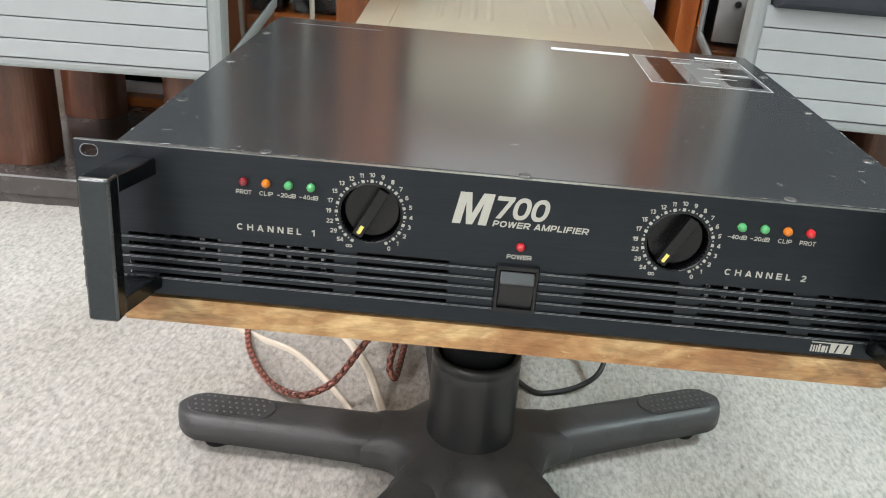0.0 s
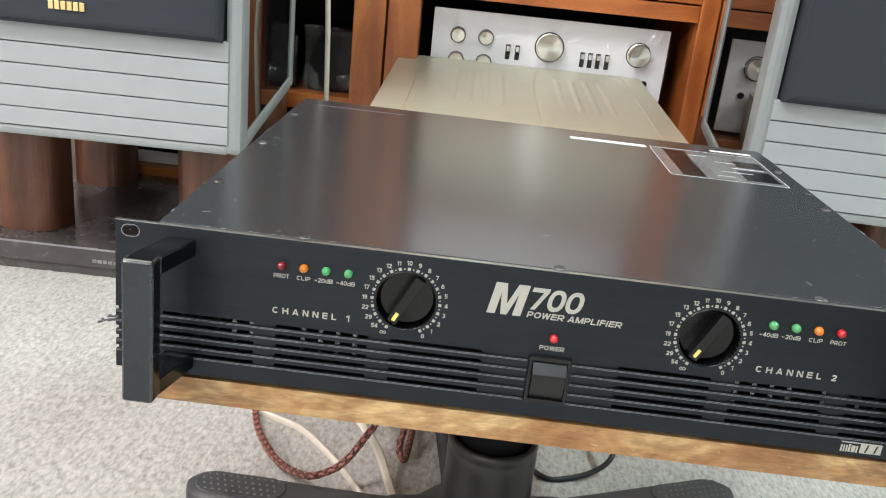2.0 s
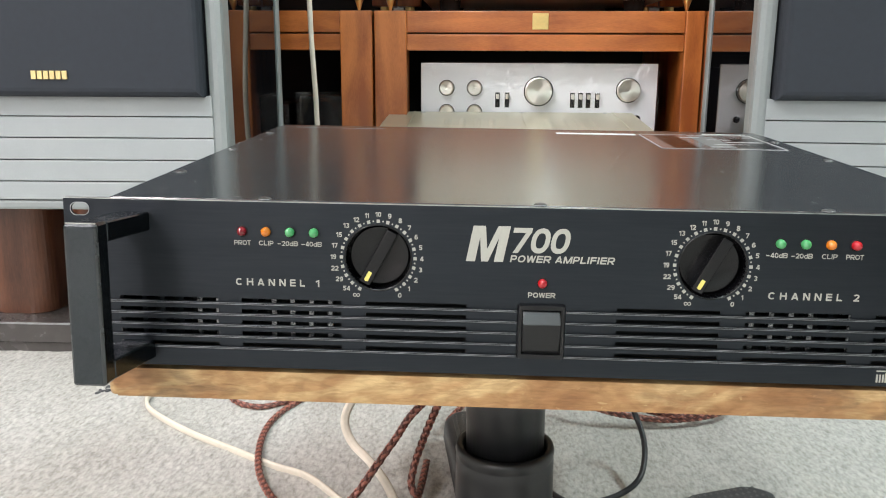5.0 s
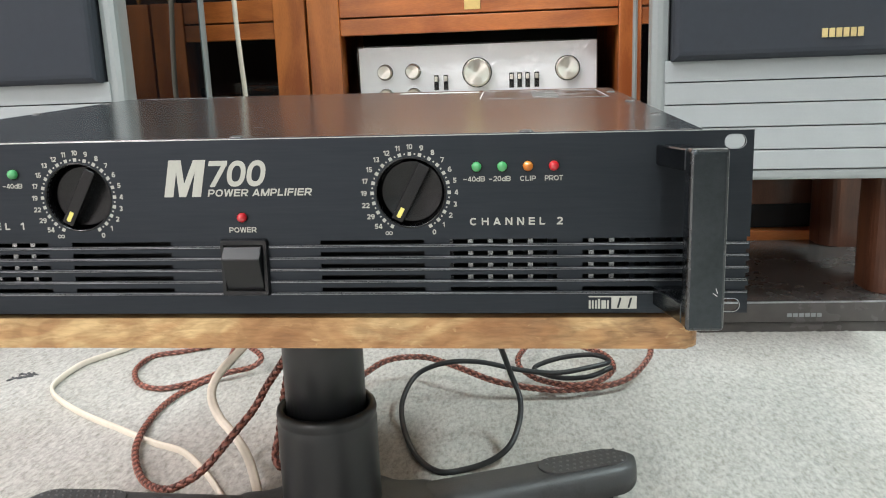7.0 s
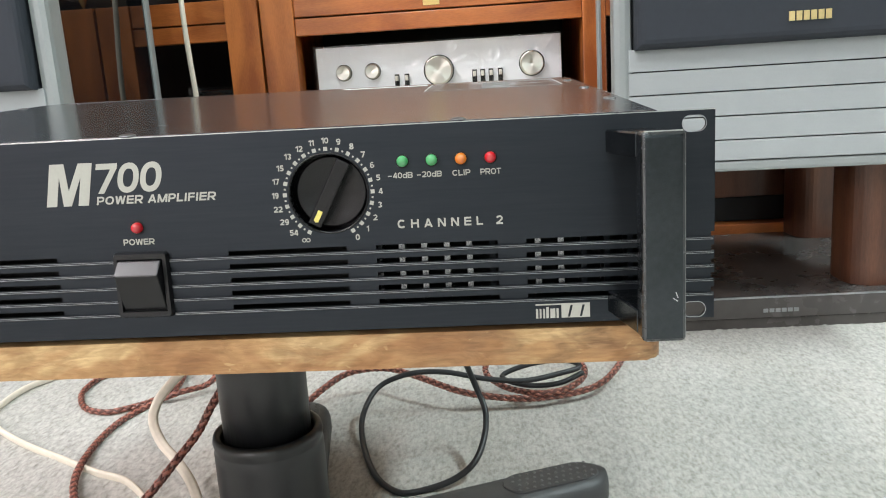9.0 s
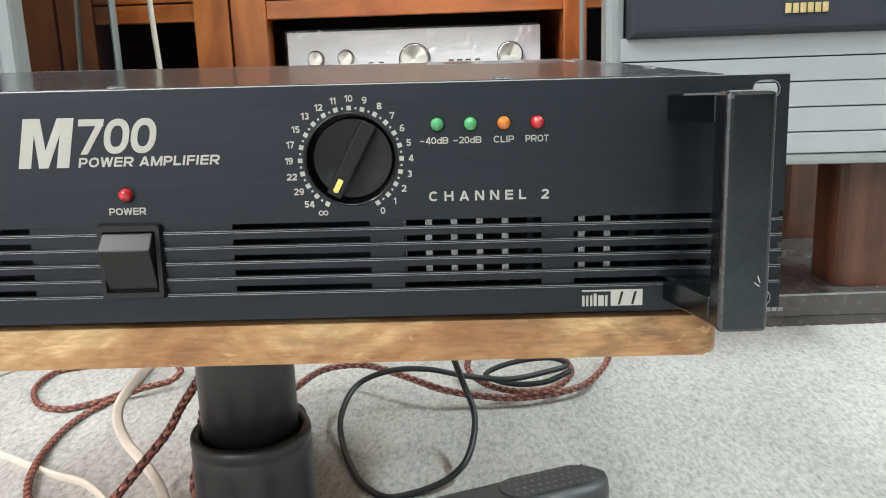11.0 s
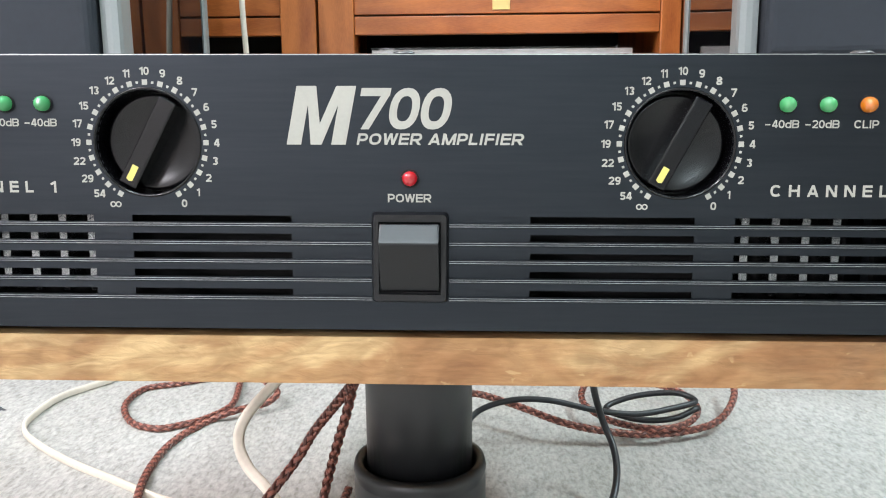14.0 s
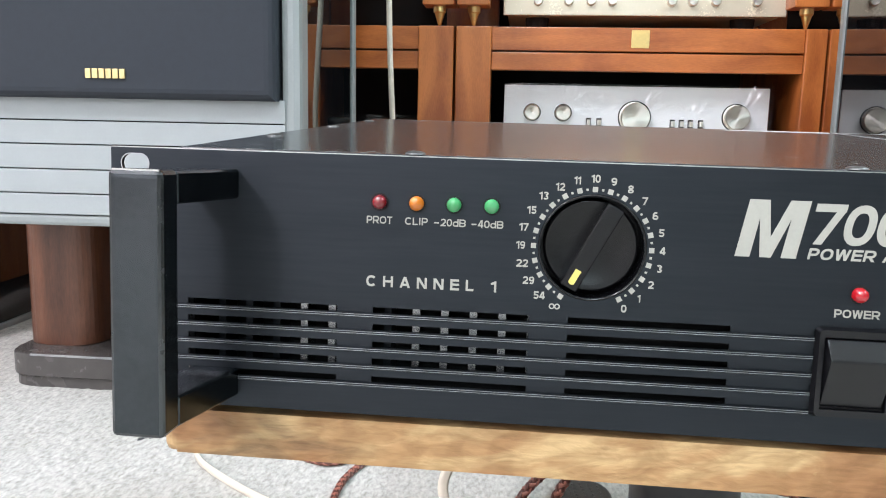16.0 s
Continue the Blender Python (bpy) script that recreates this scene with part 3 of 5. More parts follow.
def pile(x0, x1, y0, y1, step, seed):
    """Uneven loops of the carpet where it lies near."""
    gen = np.random.default_rng(seed)
    nx, ny = int((x1 - x0) / step) + 1, int((y1 - y0) / step) + 1

    def soft(field, times):
        for _ in range(times):
            field = (field + np.roll(field, 1, 0) + np.roll(field, -1, 0)) / 3
            field = (field + np.roll(field, 1, 1) + np.roll(field, -1, 1)) / 3
        return field / field.std()

    high = 0.0013 + 0.00038 * soft(gen.normal(size=(ny, nx)), 1) + 0.00016 * soft(gen.normal(size=(ny, nx)), 6)
    edge = np.minimum.reduce(np.meshgrid(np.minimum(np.arange(nx), np.arange(nx)[::-1]), np.minimum(np.arange(ny), np.arange(ny)[::-1])))
    high = np.clip(high, 0.0002, 0.0034) * np.clip(edge / 12, 0.02, 1)
    gx, gy = np.meshgrid(x0 + step * np.arange(nx), y0 + step * np.arange(ny))
    gx, gy = gx + gen.uniform(-0.3, 0.3, gx.shape) * step, gy + gen.uniform(-0.3, 0.3, gy.shape) * step
    at = np.arange(nx * ny).reshape(ny, nx)
    quads = np.stack([at[:-1, :-1], at[:-1, 1:], at[1:, 1:], at[1:, :-1]], -1).reshape(-1, 4)
    me = bpy.data.meshes.new("carpet_pile")
    me.vertices.add(nx * ny)
    me.vertices.foreach_set("co", np.stack([gx, gy, high], -1).astype(np.float32).ravel())
    me.loops.add(quads.size)
    me.loops.foreach_set("vertex_index", quads.astype(np.int32).ravel())
    me.polygons.add(len(quads))
    me.polygons.foreach_set("loop_start", np.arange(0, quads.size, 4, dtype=np.int32))
    me.polygons.foreach_set("use_smooth", np.ones(len(quads), dtype=bool))
    me.update(calc_edges=True)
    me.materials.append(CARPET)
    ob = new("carpet_pile", me)
    ob.parent = floor
    ob["kind"] = "stuff"
    return ob


pile(-1.10, 0.90, 0.02, 0.98, 0.0021, 4)
solo("ceiling", box(X0, X1, Y0, Y1, CEILING_Z, CEILING_Z + 0.1), CEIL, "plain white ceiling", "ceiling", kind="structure")
for nm, b in (("wall_north", (X0, X1, Y1, Y1 + 0.12)), ("wall_south", (X0, X1, Y0 - 0.12, Y0)), ("wall_west", (X0 - 0.12, X0, Y0, Y1)), ("wall_east", (X1, X1 + 0.12, Y0, Y1))):
    # unseen south wall, its grey set for what the front panel reflects
    far = nm == "wall_south"
    solo(nm, box(*b, -0.04, CEILING_Z + 0.1), DARK_WALL if far else WALL, "plain grey wall out of view, toned for reflections" if far else "plain painted wall", "wall", kind="structure")

for lx, ly, ll, lw in LAMPS:
    lamp = thing("ceiling_light", "long white ceiling light with glowing diffuser, added out of view", "lamp", "ceiling lights", (lx, ly, CEILING_Z))
    part("housing", box(-0.16, 0.16, -ll / 2, ll / 2, -0.05, -0.002, 0.006), LAMP_BODY, lamp)
    part("diffuser", box(-0.145, 0.145, -ll / 2 + 0.015, ll / 2 - 0.015, -0.056, -0.050, 0.002), LAMP_GLOW, lamp, "glowing white diffuser")
    data = bpy.data.lights.new("ceiling_lamp", "AREA")
    data.shape, data.size, data.size_y, data.energy, data.color = "RECTANGLE", 0.24, ll - 0.05, lw, WARM if lx < -1 else COOL
    emitter = new("ceiling_lamp", data)
    emitter.matrix_world = pose(lx, ly, CEILING_Z - 0.065)

# ---------------------------------------------------------------- stool under the amplifier
TILT = pose(0, 0, 0.2521, 0, 0.56, 0)       # board and amplifier lean a little to one side
COL = (-0.0097, 0.178)


def stool():
    st = thing("stool", "low stool of worn wooden board on black star base", "stool", at=(COL[0], COL[1], 0))
    inv = st.matrix_world.inverted()
    outline = [(x - 0.0030, y + 0.205) for x, y in rounded(0.446, 0.415, 0.006)]
    board = prism(outline, -0.0164, -0.0006, 0.0022, 2)
    part("seat_board", board, BOARD_WOOD, st, "thick worn teak-coloured board with pale figure", inv @ TILT)
    # inner post, flared sleeve with rolled rim, sleeve foot
    part("post", lathe([(0, 0.11), (0.0297, 0.11), (0.0297, 0.232), (0, 0.232)], 40), COLUMN_PLASTIC, st, smooth=True)
    part("mount_plate", box(-0.075, 0.075, -0.06, 0.06, 0.222, 0.2335, 0.003), BASE_PLASTIC, st)
    sleeve = lathe([(0.0310, 0.112), (0.0312, 0.1255), (0.0335, 0.1285), (0.0366, 0.1275), (0.0375, 0.1235), (0.0366, 0.1195), (0.0366, 0.1180),
                    (0.0372, 0.1165), (0.0372, 0.110), (0.0374, 0.06), (0.0385, 0.035), (0.0400, 0.030), (0, 0.030)], 48)
    part("sleeve", sleeve, COLUMN_PLASTIC, st, "glossy black telescopic sleeve with rolled rim", smooth=True)
    LEGS = (22, 98, 176.8, 241, 307)
    hub = bmesh.new()                            # star-shaped hub whose webs run out into the legs
    loops = []
    for j in range(15):
        u = (0.30, 0.45, 0.55, 0.65, 0.74, 0.82, 0.88, 0.925, 0.955, 0.978, 0.992, 1.0, 1.0, 1.0, 0.97)[j]
        loop = []
        for k in range(180):
            th = 2 * k
            off = radians(min(abs((th - q + 180) % 360 - 180) for q in LEGS))
            reach = (0.068 ** 6 + min(0.095, 0.0240 / max(0.01, math.sin(off))) ** 6) ** (1 / 6)
            r = reach * u
            top = 0.0412 + 0.0125 * math.exp(-(r / 0.052) ** 2) - 0.0140 * u ** 10
            z = top if j < 12 else (0.024, 0.014, 0.0105)[j - 12]
            loop.append(hub.verts.new((r * math.cos(radians(th)), r * math.sin(radians(th)), z)))
        loops.append(loop)
    for p, q in zip(loops, loops[1:]):
        for k in range(180):
            hub.faces.new((p[k], p[(k + 1) % 180], q[(k + 1) % 180], q[k]))
    hub.faces.new(loops[0])
    hub.faces.new(loops[-1][::-1])
    part("hub", hub, BASE_PLASTIC, st, "dusty black star-shaped hub", smooth=True)
    for a in LEGS:
        leg = bmesh.new()
        rings = []
        L = 0.2605
        for s in (0, 0.05, 0.1, 0.16, 0.22, 0.3, 0.4, 0.55, 0.7, 0.8, 0.83, 0.86, 0.89, 0.915, 0.935, 0.955, 0.97, 0.982, 0.991, 0.997, 1.0):
            x = 0.058 + (L - 0.058) * s
            w = 0.0237 + 0.0018 * math.exp(-6.0 * s) + 0.0015 * max(0.0, s - 0.5)
            if s > 0.88:
                w *= math.sqrt(max(0.004, 1 - ((s - 0.88) / 0.121) ** 2))
            end = max(0.0, (s - 0.88) / 0.12) ** 2
            top = 0.0405 + 0.0012 * math.exp(-5.0 * s) - 0.0035 * end
            low = 0.0125 + 0.0050 * s + 0.006 * end
            ring = []
            for k in range(14):                  # flat below, softly rounded above
                q = math.pi * k / 13
                u, v = math.copysign(abs(math.cos(q)) ** 0.55, math.cos(q)), max(0.0, math.sin(q)) ** 0.5
                ring.append(leg.verts.new((x, u * w, low + (top - low) * v)))
            rings.append(ring)
        for p, q in zip(rings, rings[1:]):
            for i in range(14):
                leg.faces.new((p[i], p[(i + 1) % 14], q[(i + 1) % 14], q[i]))
        leg.faces.new(rings[0])
        leg.faces.new(rings[-1][::-1])
        turn = pose(0, 0, 0, 0, 0, a)
        lg = part("leg", leg, BASE_PLASTIC, st, "dusty black ribbed nylon leg", turn, smooth=True)
        pad = prism([(x + 0.2125, y) for x, y in rounded(0.080, 0.029, 0.0142, 8)], 0.0365, 0.0409, 0.0008, 1)
        pad.transform(Matrix.Translation((0.214, 0, 0.040)) @ pose(0, 0, 0, 0, 1.2, 0) @ Matrix.Translation((-0.214, 0, -0.040)))
        part("foot_pad", pad, BASE_PLASTIC, lg, "inset pad with raised dots", turn)
        dots = []
        for i in range(11):
            for j in range(4):
                d = lathe([(0.0014, 0), (0.0010, 0.0008), (0, 0.0010)], 6)
                d.transform(Matrix.Translation((0.1810 + 0.0063 * i + (j % 2) * 0.0031, -0.0105 + 0.0070 * j, 0.0415 - 0.021 * 0.0063 * i)))
                dots.append(d)
        dt = part("dots", join(*dots), DUST, lg, "", turn)
        dt["kind"] = "stuff"
        part("glide", lathe([(0, 0), (0.011, 0), (0.013, 0.004), (0.011, 0.018), (0, 0.018)], 20), BLACK_DEEP, lg, "", turn @ Matrix.Translation((0.227, 0, 0)))
    return st


stool()

# ---------------------------------------------------------------- power amplifier
amp = thing("power_amplifier", "black two-unit rack power amplifier with two dials", "amplifier")
amp.matrix_world = TILT
# the front panel leans back a touch from the cover
LEAN = Matrix.Translation((0, 0, 0.088)) @ pose(0, 0, 0, -2.4, 0, 0) @ Matrix.Translation((0, 0, -0.088))
HALF = 0.2413
DIALS = (-0.0822, 0.0828)
DIAL_Z = 0.0613
ROWS_Z = [(0.0363, 0.0386), (0.0305, 0.0329), (0.0247, 0.0270), (0.0188, 0.0213), (0.0128, 0.0152)]
GROUPS = [(0.0376, 0.0886), (0.1010, 0.1523), (0.1642, 0.2154)]
SPANS = [(-b, -a) for a, b in GROUPS[::-1]] + GROUPS

cuts = [0.088] + [z for z0, z1 in ROWS_Z for z in (z1, z0)] + [0.0021]
strips = [[rect(-HALF, HALF, cuts[k + 1], cuts[k])] for k in range(0, len(cuts), 2)]
strips[0] += [circle(x, DIAL_Z, 0.0163) for x in DIALS]
for sx in (-1, 1):
    for hz, strip in ((0.0828, strips[0]), (0.0058, strips[-1])):
        strip.append([(sx * 0.2330 + px, hz + pz) for px, pz in rounded(0.0093, 0.0062, 0.00305, 6)])
panel = part("front_panel", plate(strips[0], 0.0, 0.0016), BLACK_PANEL, amp, "matt black front panel", LEAN)
for strip in strips[1:-1]:
    part("vent_bar", plate(strip, 0.0, 0.0016), BLACK_PANEL, amp, "", LEAN)
part("lower_panel", plate(strips[-1], 0.0, 0.0016), BLACK_PANEL, amp, "", LEAN)
# bright strip puts the highlight of the panel's top edge into colour
part("panel_edge", box(-HALF, HALF, 0.0004, 0.0032, 0.08795, 0.0883), BRIGHT_EDGE, panel, "bright strip standing in for the top edge's highlight", LEAN)

for z0, z1 in ROWS_Z:                             # floors of the full-width grooves, pierced by the slots
    groove = plate([rect(-HALF + 0.0012, HALF - 0.0012, z0 - 0.0001, z1 + 0.0001)] + [rect(a, b, z0 + 0.0001, z1 - 0.0001) for a, b in SPANS], 0.0009, 0.0015)
    part("groove", groove, BLACK_PANEL, panel, "", LEAN)
for sx in (-1, 1):                                # pale rings colour in the glint round the ear holes
    for hz in (0.0828, 0.0058):
        rim = plate([[(sx * 0.2330 + px, hz + pz) for px, pz in rounded(w, h, h / 2.04, 6)] for w, h in ((0.0099, 0.0068), (0.0093, 0.0062))], -0.00015, 0.0004)
        part("hole_rim", rim, PALE_METAL, panel, "pale ring standing in for the mounting hole's glint", LEAN)
for z0, z1 in ROWS_Z:
    for a, b in ((-HALF + 0.0004, -0.0122), (0.0122, HALF - 0.0004)):
        rib = plate([[(a, z0 - 0.0014), (b, z0 - 0.0014), (b, z0 - 0.00005), (a, z0 - 0.00005)]], -0.0003, 0.0)
        for v in rib.verts:
            if v.co.y < -0.0001:
                v.co.z += 0.0002 if v.co.z < z0 - 0.001 else -0.0002
        rb = part("rib", rib, BLACK_PANEL, panel, "", LEAN)
        # bright strips colour in the highlights along the rib's edges
        for ze in (z0 - 0.00024, z0 - 0.00090):
            part("rib_glint", box(a, b, -0.00042, -0.00026, ze - 0.00008, ze + 0.00008), PALE_METAL, rb, "thin bright strip standing in for the rib's highlight", LEAN)
for k in range(10, 22):                           # cooling fins behind the slots, one and the last ones drawn black
    for sx in (-1, 1):
        x = sx * 0.010 * k
        bare = k in (10, 11, 12, 13, 14, 16, 17, 18)
        part("cooling_fin", box(x - 0.0013, x + 0.0013, 0.0183, 0.0300, 0.0105, 0.0700), FIN if bare else BLACK_PANEL, amp, "bare metal fin end" if bare else "", LEAN)
# near-black sheets added to stand in for the shade behind the slots
part("inner_shade_floor", box(-0.2158, 0.2158, 0.0020, 0.0300, 0.0022, 0.0038), BLACK_DEEP, amp, "", LEAN)
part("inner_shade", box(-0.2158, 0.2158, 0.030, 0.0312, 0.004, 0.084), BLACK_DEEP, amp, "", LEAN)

# chassis with folded cover, its back a little higher than the front
RISE = Matrix.Translation((0, 0.0033, 0.0886)) @ pose(0, 0, 0, 1.35, 0, 0) @ Matrix.Translation((0, -0.0033, -0.0886))

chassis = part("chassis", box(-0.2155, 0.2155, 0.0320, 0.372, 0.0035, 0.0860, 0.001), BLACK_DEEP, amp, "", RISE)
for sx in (-1, 1):
    xa, xb = sorted((sx * 0.2160, sx * 0.2185))
    part("side_panel", box(xa, xb, 0.0040, 0.374, 0.003, 0.0862, 0.0004), BLACK_COVER, amp, "", RISE)
for sx in (-0.17, 0.17):
    for y in (0.05, 0.33):
        part("rubber_foot", lathe([(0, -0.0007), (0.011, -0.0007), (0.012, 0.001), (0.012, 0.009), (0, 0.009)], 20), BLACK_DEEP, amp, "", Matrix.Translation((sx, y, 0)))
cover = part("top_cover", box(-0.2190, 0.2190, 0.0034, 0.3500, 0.0864, 0.0886, 0.0006), BLACK_COVER, amp, "scuffed satin black steel top cover", RISE)
part("rear_flange", box(-0.2190, 0.2190, 0.3506, 0.3770, 0.0858, 0.0880, 0.0006), BLACK_COVER, amp, "rear edge strip of the cover", RISE)
part("flange_wear", box(-0.2010, -0.1190, 0.3499, 0.3507, 0.0868, 0.08868, 0.0002), PALE_METAL, amp, "worn bright edge", RISE)
SCREWS = [(-0.1402, 0.0052), (-0.0022, 0.0052), (0.1380, 0.0052), (-0.2120, 0.085), (-0.2120, 0.190), (-0.2120, 0.297), (0.2120, 0.085), (0.2120, 0.190), (0.2120, 0.297)]
for x, y in SCREWS:
    s = lathe([(0.0034, 0), (0.0033, 0.0004), (0.0022, 0.0009), (0.0010, 0.0009), (0.0008, 0.0004), (0, 0.0004)], 20)
    part("screw", s, SCREW_BLACK, cover, "black screw rubbed bright", RISE @ Matrix.Translation((x, y, 0.0886)), smooth=True)
rng = random.Random(5)
# scratches and specks worn through the paint
scr = []
for k in range(230):
    x, y = rng.uniform(-0.212, 0.212), rng.uniform(0.006, 0.34)
    if rng.random() < 0.6:
        x = rng.choice((-1, 1)) * (0.216 - abs(rng.gauss(0, 0.035)))
    ln = rng.choice((0.0002, 0.0002, 0.0003, 0.0004, 0.0005, 0.0016)) * rng.uniform(0.6, 1.6)
    wd = rng.uniform(0.00006, 0.00016)
    q = box(-ln, ln, -wd, wd, 0, 0.00003)
    q.transform(Matrix.Translation((x, y, 0.08862)) @ pose(0, 0, 0, 0, 0, rng.uniform(0, 180)))
    scr.append(q)
for k in range(26):                               # rubbed patches along the front and side edges
    side = rng.choice((-1, 1))
    x, y = (side * 0.2186, rng.uniform(0.01, 0.3)) if rng.random() < 0.5 else (side * rng.uniform(0.12, 0.218), 0.0041)
    ln = rng.uniform(0.0006, 0.003)
    q = box(-ln, ln, -0.0002, 0.0002, 0, 0.00003)
    q.transform(Matrix.Translation((x, y, 0.08862)) @ pose(0, 0, 0, 0, 0, 90 if abs(x) > 0.2185 else 0))
    scr.append(q)
sc = part("scratches", join(*scr), SCUFF, cover, "fine bare scratches and specks", RISE)
sc["kind"] = "stuff"
# stickers on the cover
part("white_label", box(0.0345, 0.1040, 0.3345, 0.3435, 0.08862, 0.08885), WHITE_LABEL, cover, "strip of white label", RISE)
part("white_label", box(0.1670, 0.2050, 0.3512, 0.3575, 0.0880, 0.0882), WHITE_LABEL, cover, "strip of white label", RISE)
sticker = part("rating_label", box(0.1075, 0.2040, 0.2440, 0.3420, 0.08862, 0.08878), FOIL, cover, "glossy dark rating label with pale print", RISE)
for b in ((0.1075, 0.2040, 0.2440, 0.2447), (0.1075, 0.2040, 0.3413, 0.3420), (0.1075, 0.1081, 0.2447, 0.3413), (0.2034, 0.2040, 0.2447, 0.3413)):
    part("label_border", box(*b, 0.08878, 0.08886), STRUT, sticker, "", RISE)
for b in ((0.1185, 0.1380, 0.247, 0.338), (0.1720, 0.2000, 0.252, 0.285), (0.1760, 0.2000, 0.296, 0.318)):
    part("print_block", box(*b, 0.08878, 0.08882), BLACK_KNOB, sticker, "dark printed block", RISE)
part("print_block", box(0.1480, 0.1680, 0.250, 0.330, 0.08878, 0.08882), DUST, sticker, "grey printed block", RISE)
for k in range(5):
    w = rng.uniform(0.012, 0.035)
    x = rng.uniform(0.112, 0.198 - w)
    part("print_bar", box(x, x + w, 0.258 + 0.0162 * k, 0.2594 + 0.0162 * k, 0.08878, 0.08884), STRUT, sticker, "", RISE)

# handles
for sx in (-1, 1):
    x0, x1 = sorted((sx * 0.2035, sx * 0.2195))
    bar = box(x0, x1, -0.0445, -0.0330, 0.0055, 0.0825, 0.0024, 4)
    for f in bar.faces:                           # bevels get a lighter black for rubbed paint and painted-in highlights
        f.material_index = 1 if max(abs(c) for c in f.normal) < 0.98 else 0
    h = part("handle", bar, (BLACK_GLOSS, RUBBED_LIT), amp, "squared black rack handle with wear and highlights coloured into its edges", LEAN)
    for za, zb in ((0.0725, 0.0820), (0.0060, 0.0155)):
        arm = box(x0, x1, -0.0345, 0.0, za, zb, 0.0007, 1)
        for v in arm.verts:                       # arms run in towards the panel's middle
            v.co.x -= sx * 0.0062 * (v.co.y + 0.0345) / 0.0345
        part("handle_arm", arm, BLACK_GLOSS, h, "", LEAN)
    for zs, xs, tilt in ((0.0215, x1 - 0.0042, 35), (0.0232, x1 - 0.0036, 70)) if sx > 0 else ():
        mark = box(-0.0011, 0.0011, -0.0446, -0.04445, -0.00016, 0.00016)
        part("scuff", mark, SCUFF, h, "pale scuff", LEAN @ Matrix.Translation((xs, 0, zs)) @ pose(0, 0, 0, 0, tilt, 0))
    # bright strip for bare wear and the lit bevel along the top
    part("lit_worn_edge", box(x0 + 0.0012, x1 - 0.0012, -0.0436, -0.0426, 0.0815, 0.08256), BRIGHT_EDGE, h, "", LEAN)

# dials
CAPTIONS = ["54", "29", "22", "19", "17", "15", "13", "12", "11", "10", "9", "8", "7", "6", "5", "4", "3", "2", "1", "0"]
for cx in DIALS:
    cup = lathe([(0.01630, 0.0), (0.01625, -0.0128), (0, -0.0128)], 48, "y")
    part("dial_cup", cup, BLACK_KNOB, panel, "", LEAN @ Matrix.Translation((cx, 0, DIAL_Z)), smooth=False)
    part("dial_rim", lathe([(0.0171, 0.0), (0.0169, 0.0005), (0.0165, 0.0005), (0.0161, -0.0008)], 48, "y"), BLACK_KNOB, panel, "", LEAN @ Matrix.Translation((cx, 0, DIAL_Z)), smooth=True)
    knob = lathe([(0.0153, -0.0127), (0.0153, -0.0072), (0.0149, -0.0064), (0.0143, -0.0064), (0.0120, -0.0069), (0.0080, -0.0074), (0.0040, -0.0077), (0, -0.0078)], 48, "y")
    kn = part("knob", knob, BLACK_KNOB, panel, "recessed black dial with finger bar", LEAN @ Matrix.Translation((cx, 0, DIAL_Z)), smooth=True)
    spin = LEAN @ Matrix.Translation((cx, 0, DIAL_Z)) @ pose(0, 0, 0, 0, 28, 0)
    part("finger_bar", box(-0.0029, 0.0029, -0.0004, 0.0090, -0.0150, 0.0150, 0.0007, 3), BLACK_KNOB, kn, "", spin)
    part("pointer_mark", plate([[(-0.0010, -0.0082), (0.0010, -0.0082), (0.0010, -0.0130), (0.0, -0.0135), (-0.0010, -0.0130)]], -0.00055, -0.0003), YELLOW, kn, "yellow pointer mark", spin)
    for k in range(41):
        a = radians(240 - 7.5 * k)
        big = k % 2 == 0
        d = 0.00082 if big else 0.00036
        r = 0.0185
        part("dial_tick", box(-d, d, -0.00012, 0, -d, d), PRINT, panel, "",
             LEAN @ Matrix.Translation((cx + r * math.cos(a), 0, DIAL_Z + r * math.sin(a))) @ pose(0, 0, 0, 0, -math.degrees(a), 0))
    for k, text in enumerate(CAPTIONS):
        a = radians(225 - 15 * k)
        r = 0.0219 + (0.0007 if len(text) == 2 and abs(math.cos(a)) > 0.5 else 0)
        wide = 0.00175 * len(text) + (0.0002 if len(text) == 2 else 0) - 0.0008 * text.count("1")
        cxn, czn = cx + r * math.cos(a), DIAL_Z + r * math.sin(a)
        part("dial_number", lettering(text, 0.00245, cxn - wide / 2, cxn + wide / 2, czn - 0.00122, 0.20), PRINT, panel, "", LEAN)
    a = radians(240)
    for s in (-1, 1):
        ring = plate([circle(cx + 0.0219 * math.cos(a) + s * 0.00085, DIAL_Z + 0.0219 * math.sin(a) - 0.0004, 0.00095, 14),
                      circle(cx + 0.0219 * math.cos(a) + s * 0.00085, DIAL_Z + 0.0219 * math.sin(a) - 0.0004, 0.00055, 14)], -0.00012, 0)
        part("dial_number", ring, PRINT, panel, "", LEAN)

def printed(name, text, height, x0, x1, z, weight, gap, slant=0.0):
    """Lettering laid letter by letter."""
    unit = (x1 - x0) / (sum(WIDTHS.get(c, 0.76) for c in text) + gap * (len(text) - 1))
    for c in text:
        wide = WIDTHS.get(c, 0.76) * unit
        if c != " ":
            part(name, lettering(c, height, x0, x0 + wide, z, weight, 0.0, slant), PRINT, panel, "", LEAN)
        x0 += wide + gap * unit


